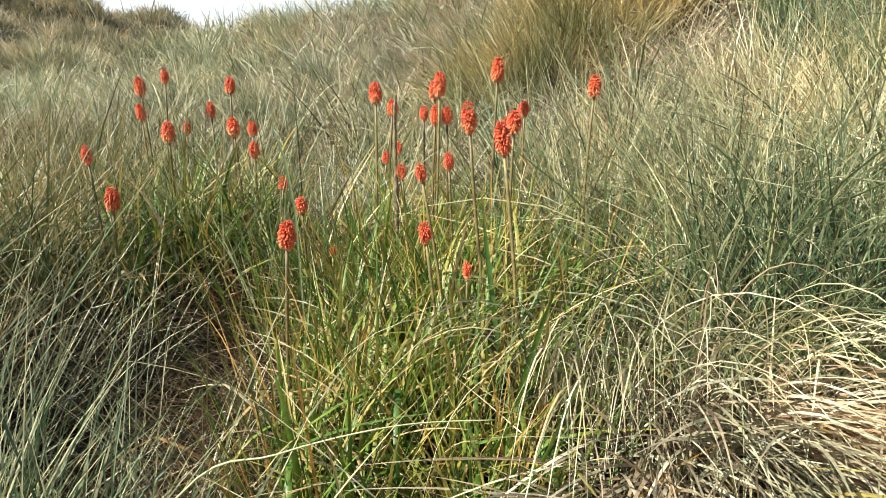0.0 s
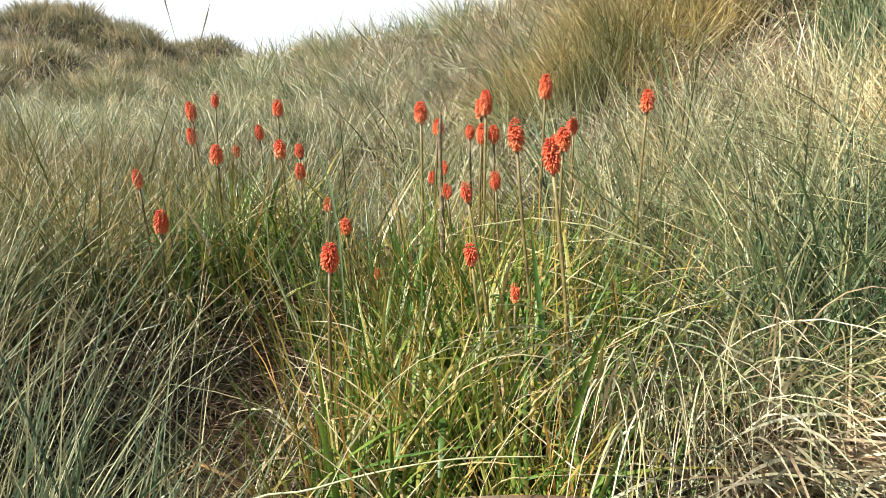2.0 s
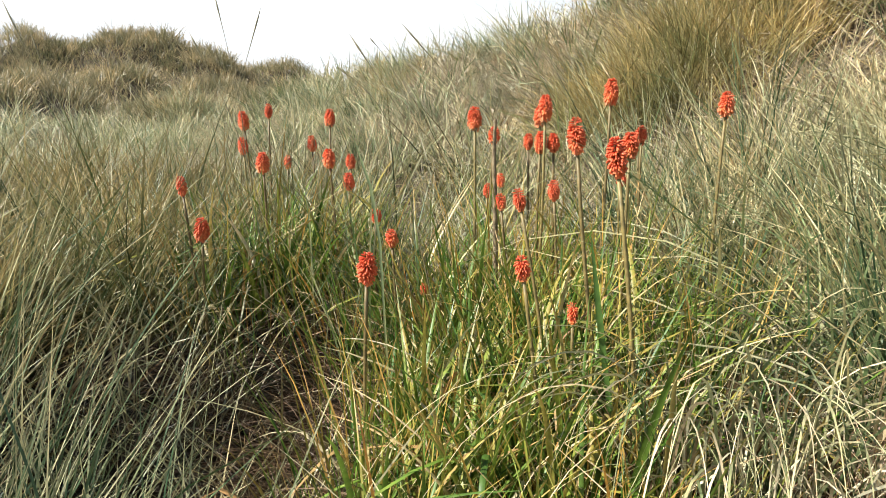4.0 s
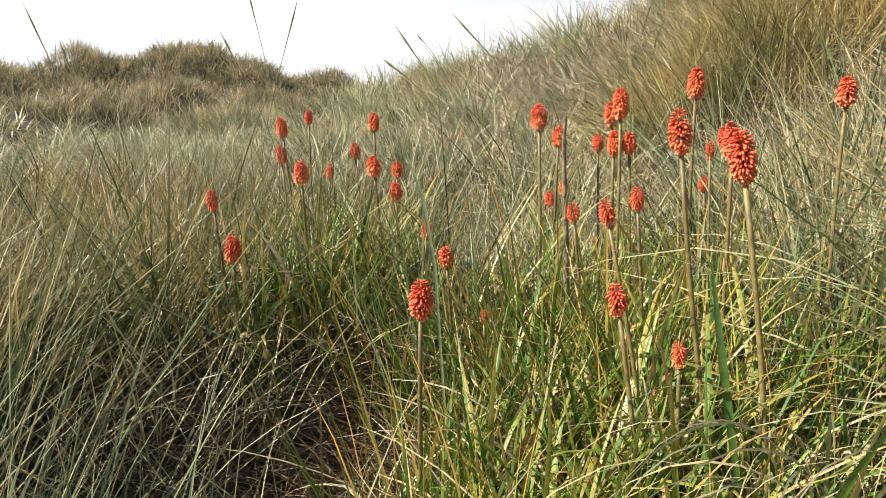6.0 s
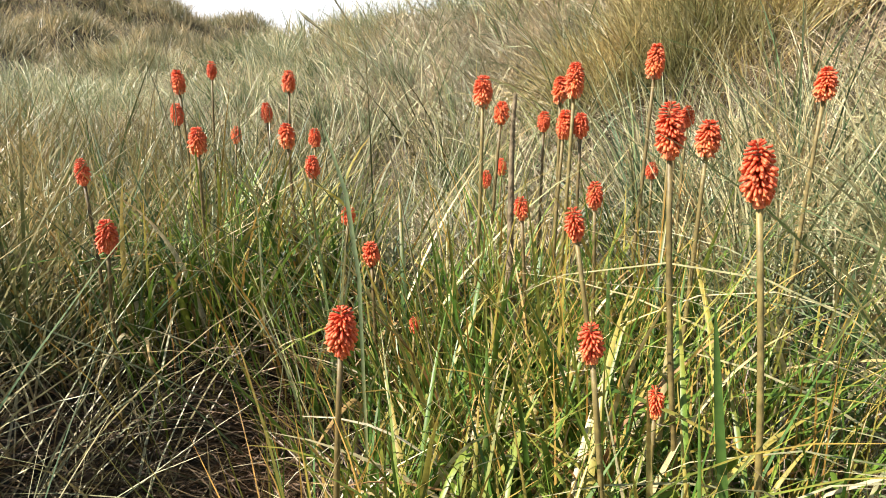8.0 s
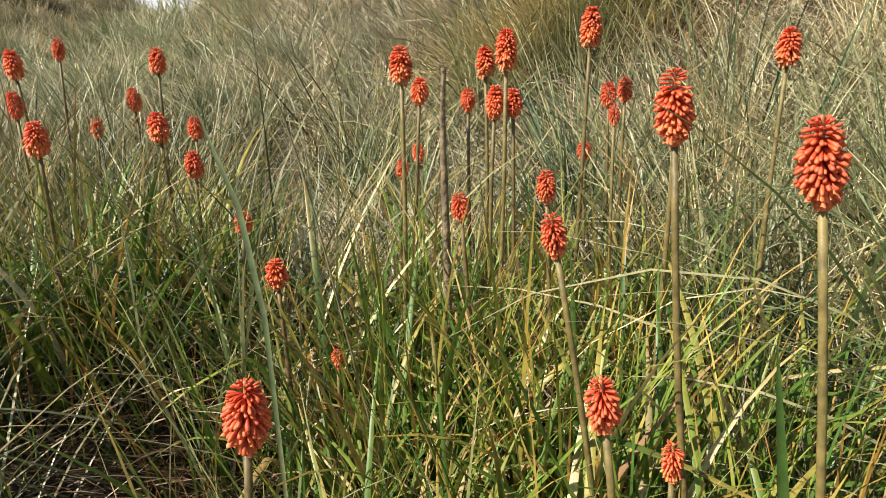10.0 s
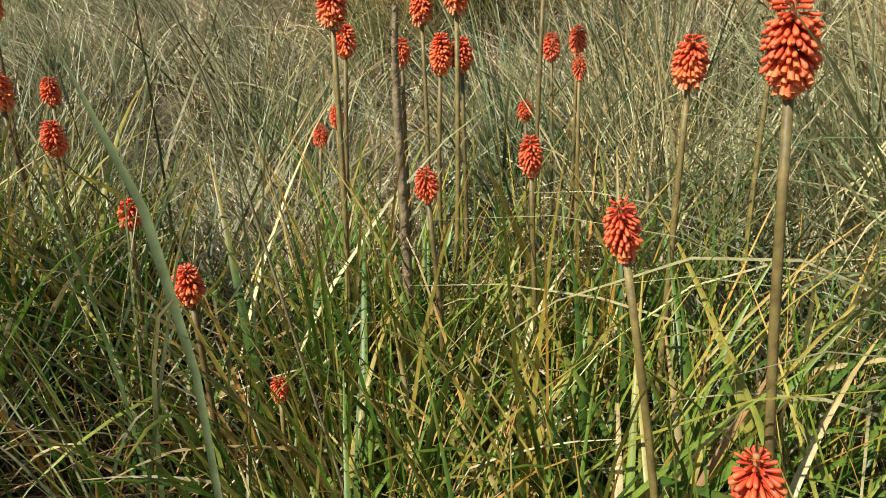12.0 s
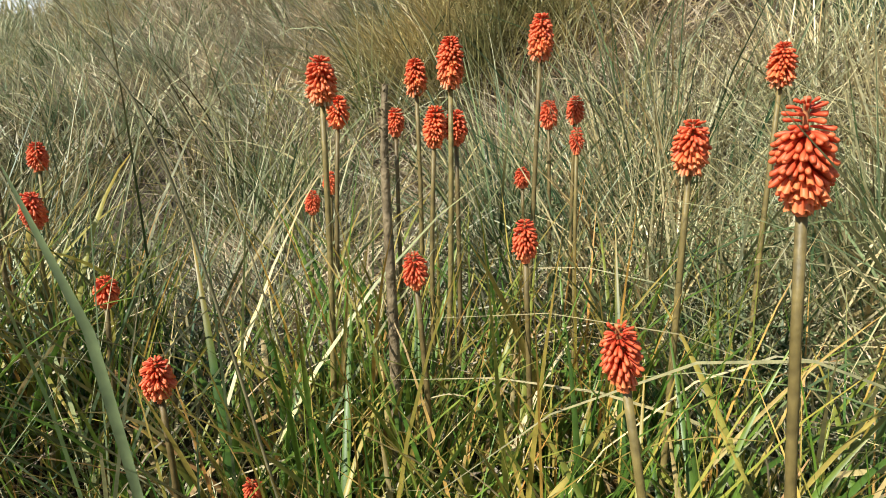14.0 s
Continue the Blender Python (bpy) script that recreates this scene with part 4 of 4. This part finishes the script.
DEAD_LEAVES = [strap_leaf("dead_leaf", lr.uniform(0.35, 0.62), lr.uniform(0.008, 0.017), lr.uniform(0.1, 0.6), lr.uniform(0.5, 1.5),
                          lr.choice([0, 0.4, 0.8]), 400 + i, M_DEAD) for i in range(16)]


def leaf_clump(x, y, count, spread, seed):
    rand = random.Random(seed)
    thing = new("poker_leaf_clump")
    z = float(ground(x, y))
    thing.location = (x, y, z)
    for i in range(count):
        a, r = rand.uniform(0, 2 * math.pi), spread * math.sqrt(rand.random())
        px, py = r * math.cos(a), r * math.sin(a)
        if i % 5 == 3:
            ob = link("dead_leaf", DEAD_LEAVES[rand.randrange(len(DEAD_LEAVES))], thing, "dry straw-brown bent leaf")
        else:
            ob = link("leaf", LEAVES[rand.randrange(len(LEAVES))], thing)
        heading = a + rand.gauss(0, 0.8)
        if x < -0.15 and y < 2.0 and math.cos(heading) < -0.2 and i % 8:
            heading += math.pi  # few leaves lean out over the hollow
        size = rand.uniform(0.75, 1.1)
        ob.matrix_local = pose(px, py, float(ground(x + px, y + py)) - z - 0.02, rand.uniform(-8, 8), rand.uniform(-10, 14), math.degrees(heading)) @ Matrix.Diagonal((size, size, size, 1))
    return tagged(thing, "clump of arching green strap leaves with dry yellow tips", "plant", "red-hot poker leaf clumps")


clumps = [(-0.28, 1.60), (-0.18, 1.42), (0.0, 1.36), (0.08, 1.52), (-0.10, 1.68), (0.12, 1.72), (0.27, 1.78), (-0.30, 1.85), (-0.08, 1.95), (0.15, 2.0),
          (0.32, 2.1), (-0.26, 2.2), (-0.05, 2.3), (0.22, 2.4), (-0.40, 2.34), (-0.94, 2.50), (-1.12, 2.38), (-1.0, 2.6), (-0.78, 2.6), (-0.20, 1.28), (-0.04, 1.22), (-0.15, 2.5)]
for i, (x, y) in enumerate(clumps):
    leaf_clump(x, y, 72 if i < 16 else 50, 0.17, 700 + i)
c = strewn(120, -1.35, 0.75, 1.0, 2.8, lambda x, y: poker_bed(x, y, 0.03))
tagged(blades("fallen_blades", *tussocks(np.concatenate([strewn(48, -1.3, 0.6, 1.15, 2.7, poker_bed), strewn(16, 0.0, 0.36, 1.0, 1.45)]), 6, 0.2, (0.35, 0.8), (0.004, 0.009), 0.5, 1.2, (0.2, 1.3)), M_STRAW, k=7),
       "long bleached blades fallen across the leaves", "leaves", kind="stuff")
tagged(blades("fine_leaves", *tussocks(c, 30, 0.12, (0.35, 0.65), (0.003, 0.008), 0.03, 0.42, (0.1, 1.2)), M_POKER_FINE),
       "narrow green and yellowing leaves between the flower stalks", "leaves", kind="stuff")


# ---- stems that stand out ----
def stem_mesh(name, points, radius, material, sides=6, head=0.0):
    """A round stem through a few points, thinner towards its tip; head swells the last part into a seed head."""
    pts = [Vector(p) for p in points]
    fine = []
    for i in range(len(pts) - 1):
        p0, p1, p2, p3 = pts[max(0, i - 1)], pts[i], pts[i + 1], pts[min(len(pts) - 1, i + 2)]
        for j in range(6):
            u = j / 6
            fine.append(0.5 * (2 * p1 + (p2 - p0) * u + (2 * p0 - 5 * p1 + 4 * p2 - p3) * u * u + (3 * p1 - p0 - 3 * p2 + p3) * u**3))
    fine.append(pts[-1])
    rings = []
    for i, p in enumerate(fine):
        s = i / (len(fine) - 1)
        r = radius * (1 - 0.6 * s)
        if head and s > 1 - head:
            r = radius * (0.3 + 1.3 * math.sin(math.pi * (s - 1 + head) / head) ** 0.7)
        ax = (fine[min(len(fine) - 1, i + 1)] - fine[max(0, i - 1)]).normalized()
        rings.append((p, max(r, 0.0004), ax))
    return to_mesh(name, tube(rings, sides), material)


def stem(name, points, radius, material, label, category, head=0.0):
    base = Vector(points[0])
    ob = new(name, stem_mesh(name, [Vector(p) - base for p in points], radius, material, head=head))
    ob.location = base
    return tagged(ob, label, category)


M_STEM = plain_material("seed_stem", (0.10, 0.09, 0.04), (0.24, 0.20, 0.10), 30.0, 0.6)
M_DRYSTEM = plain_material("dry_stem", (0.30, 0.31, 0.13), (0.48, 0.46, 0.24), 30.0, 0.6)
for foot, mid, tip in (((-1.46, 2.2), (-1.573, 2.2, 1.191), (-1.835, 2.2, 1.759)), ((-1.2, 2.4), (-1.124, 2.4, 1.312), (-0.987, 2.4, 1.731)),
                       ((-0.24, 2.3), (-0.407, 2.3, 1.241), (-0.634, 2.3, 1.605)), ((0.05, 2.6), (-0.199, 2.6, 1.289), (-0.542, 2.6, 1.707)),
                       ((-1.07, 2.5), (-1.135, 2.5, 1.435), (-1.217, 2.5, 1.819)), ((-0.85, 2.3), (-1.045, 2.3, 1.318), (-1.2, 2.3, 1.638)),
                       ((-0.3, 3.0), (-0.671, 3.0, 1.585), (-0.784, 3.0, 1.747)), ((-0.22, 1.93), (-0.394, 1.9, 1.28), (-0.53, 1.9, 1.432)),
                       ((-1.9, 2.6), (-1.95, 2.6, 1.3), (-2.1, 2.6, 1.75)), ((1.3, 2.2), (1.25, 2.2, 1.3), (1.1, 2.2, 1.9)), ((1.6, 2.0), (1.62, 2.0, 1.3), (1.75, 2.0, 1.85))):
    base = (*foot, float(ground(*foot)) - 0.02)
    low = (Vector(base) * 0.55 + Vector(mid) * 0.45) + Vector((0, 0, 0.05))
    stem("grass_stem", [base, low, mid, tip], 0.0021, M_STEM, "tall thin dark grass stem with a narrow seed head", "grass stem", 0.12)

stem("arching_grass_stem", [(-0.75, 1.02, float(ground(-0.75, 1.02))), (-0.424, 1.05, 0.566), (-0.246, 1.05, 0.649), (-0.046, 1.05, 0.702), (0.12, 1.06, 0.71)],
     0.0026, M_DRYSTEM, "long pale green arching stem across the leaves", "grass stem")
# the bare stalk of a spent flower
sx, sy, sz = -0.158, 2.227, 1.317
spent = new("spent_flower_stalk")
spent.location = (sx, sy, float(ground(sx, sy)) - 0.03)
high = sz - spent.location.z
link("stalk", stem_mesh("stalk", [(0, 0, 0), (0.004, 0.0, high * 0.5), (0, 0, high * 0.86), (0.004, 0, high)], 0.010, M_SPENT, 8), spent)
sr = random.Random(11)
stub_bm = bmesh.new()
bmesh.ops.create_cone(stub_bm, segments=6, radius1=0.0011, radius2=0.0005, depth=0.010, cap_ends=True, matrix=pose(0.008, 0, 0, 0, 90, 0))
stub = to_mesh("seed_stub", stub_bm, M_SPENT)
for i in range(60):
    h, a = high * sr.uniform(0.84, 1.0), sr.uniform(0, 6.283)
    link("seed_stub", stub, spent).matrix_local = Matrix.Translation((0, 0, h)) @ Matrix.Rotation(a, 4, "Z") @ Matrix.Rotation(sr.uniform(-0.9, 0.2), 4, "Y")
tagged(spent, "bare brown stalk of a spent flower with dry stubs", "flower stalk")

# two single broad leaves
M_BROAD = leaf_material("broad_leaf", [(0.0, (0.075, 0.15, 0.03)), (1.0, (0.11, 0.19, 0.04))], (0.2, 0.24, 0.06), (0.24, 0.24, 0.08), by_object=True, tip_from=1.2)
M_GREYBLADE = leaf_material("grey_blade", [(0.0, (0.17, 0.22, 0.10)), (1.0, (0.22, 0.27, 0.13))], (0.26, 0.29, 0.15), (0.42, 0.38, 0.16), by_object=True, tip_from=1.2)
for line, wide, mat, text in (
        ([(0.17, 1.53), (0.150, 1.53, 0.70), (0.128, 1.535, 0.88), (0.112, 1.536, 1.022)], 0.013, M_BROAD, "single broad green upright leaf"),
        ([(-0.365, 1.80), (-0.390, 1.79, 0.98), (-0.412, 1.79, 1.12), (-0.452, 1.79, 1.235)], 0.0078, M_GREYBLADE, "single broad grey-green blade curving upward")):
    pts = [Vector((*line[0], float(ground(*line[0])) - 0.02))] + [Vector(p) for p in line[1:]]
    bm = bmesh.new()
    layer = bm.loops.layers.uv.new("UVMap")
    rows = []
    for k in range(13):
        u = k / 12 * 3
        a = min(2, int(u))
        p = pts[a].lerp(pts[a + 1], u - a) - pts[0]
        w = wide / 2 * min(1, 0.35 + 1.1 * k / 12) * (1 - (k / 12) ** 4) + 0.0006
        rows.append([(bm.verts.new(p + Vector((-w, 0, 0))), 0.0, k / 12), (bm.verts.new(p + Vector((0, w * 0.5, 0))), 0.5, k / 12), (bm.verts.new(p + Vector((w, 0.15 * w, 0))), 1.0, k / 12)])
    for lo, hi in zip(rows, rows[1:]):
        for a in (0, 1):
            quad = (lo[a], lo[a + 1], hi[a + 1], hi[a])
            f = bm.faces.new([q[0] for q in quad])
            for lp, q in zip(f.loops, quad):
                lp[layer].uv = (q[1], q[2])
    ob = new("broad_leaf", to_mesh("broad_leaf", bm, mat))
    ob.location = pts[0]
    tagged(ob, text, "leaf")
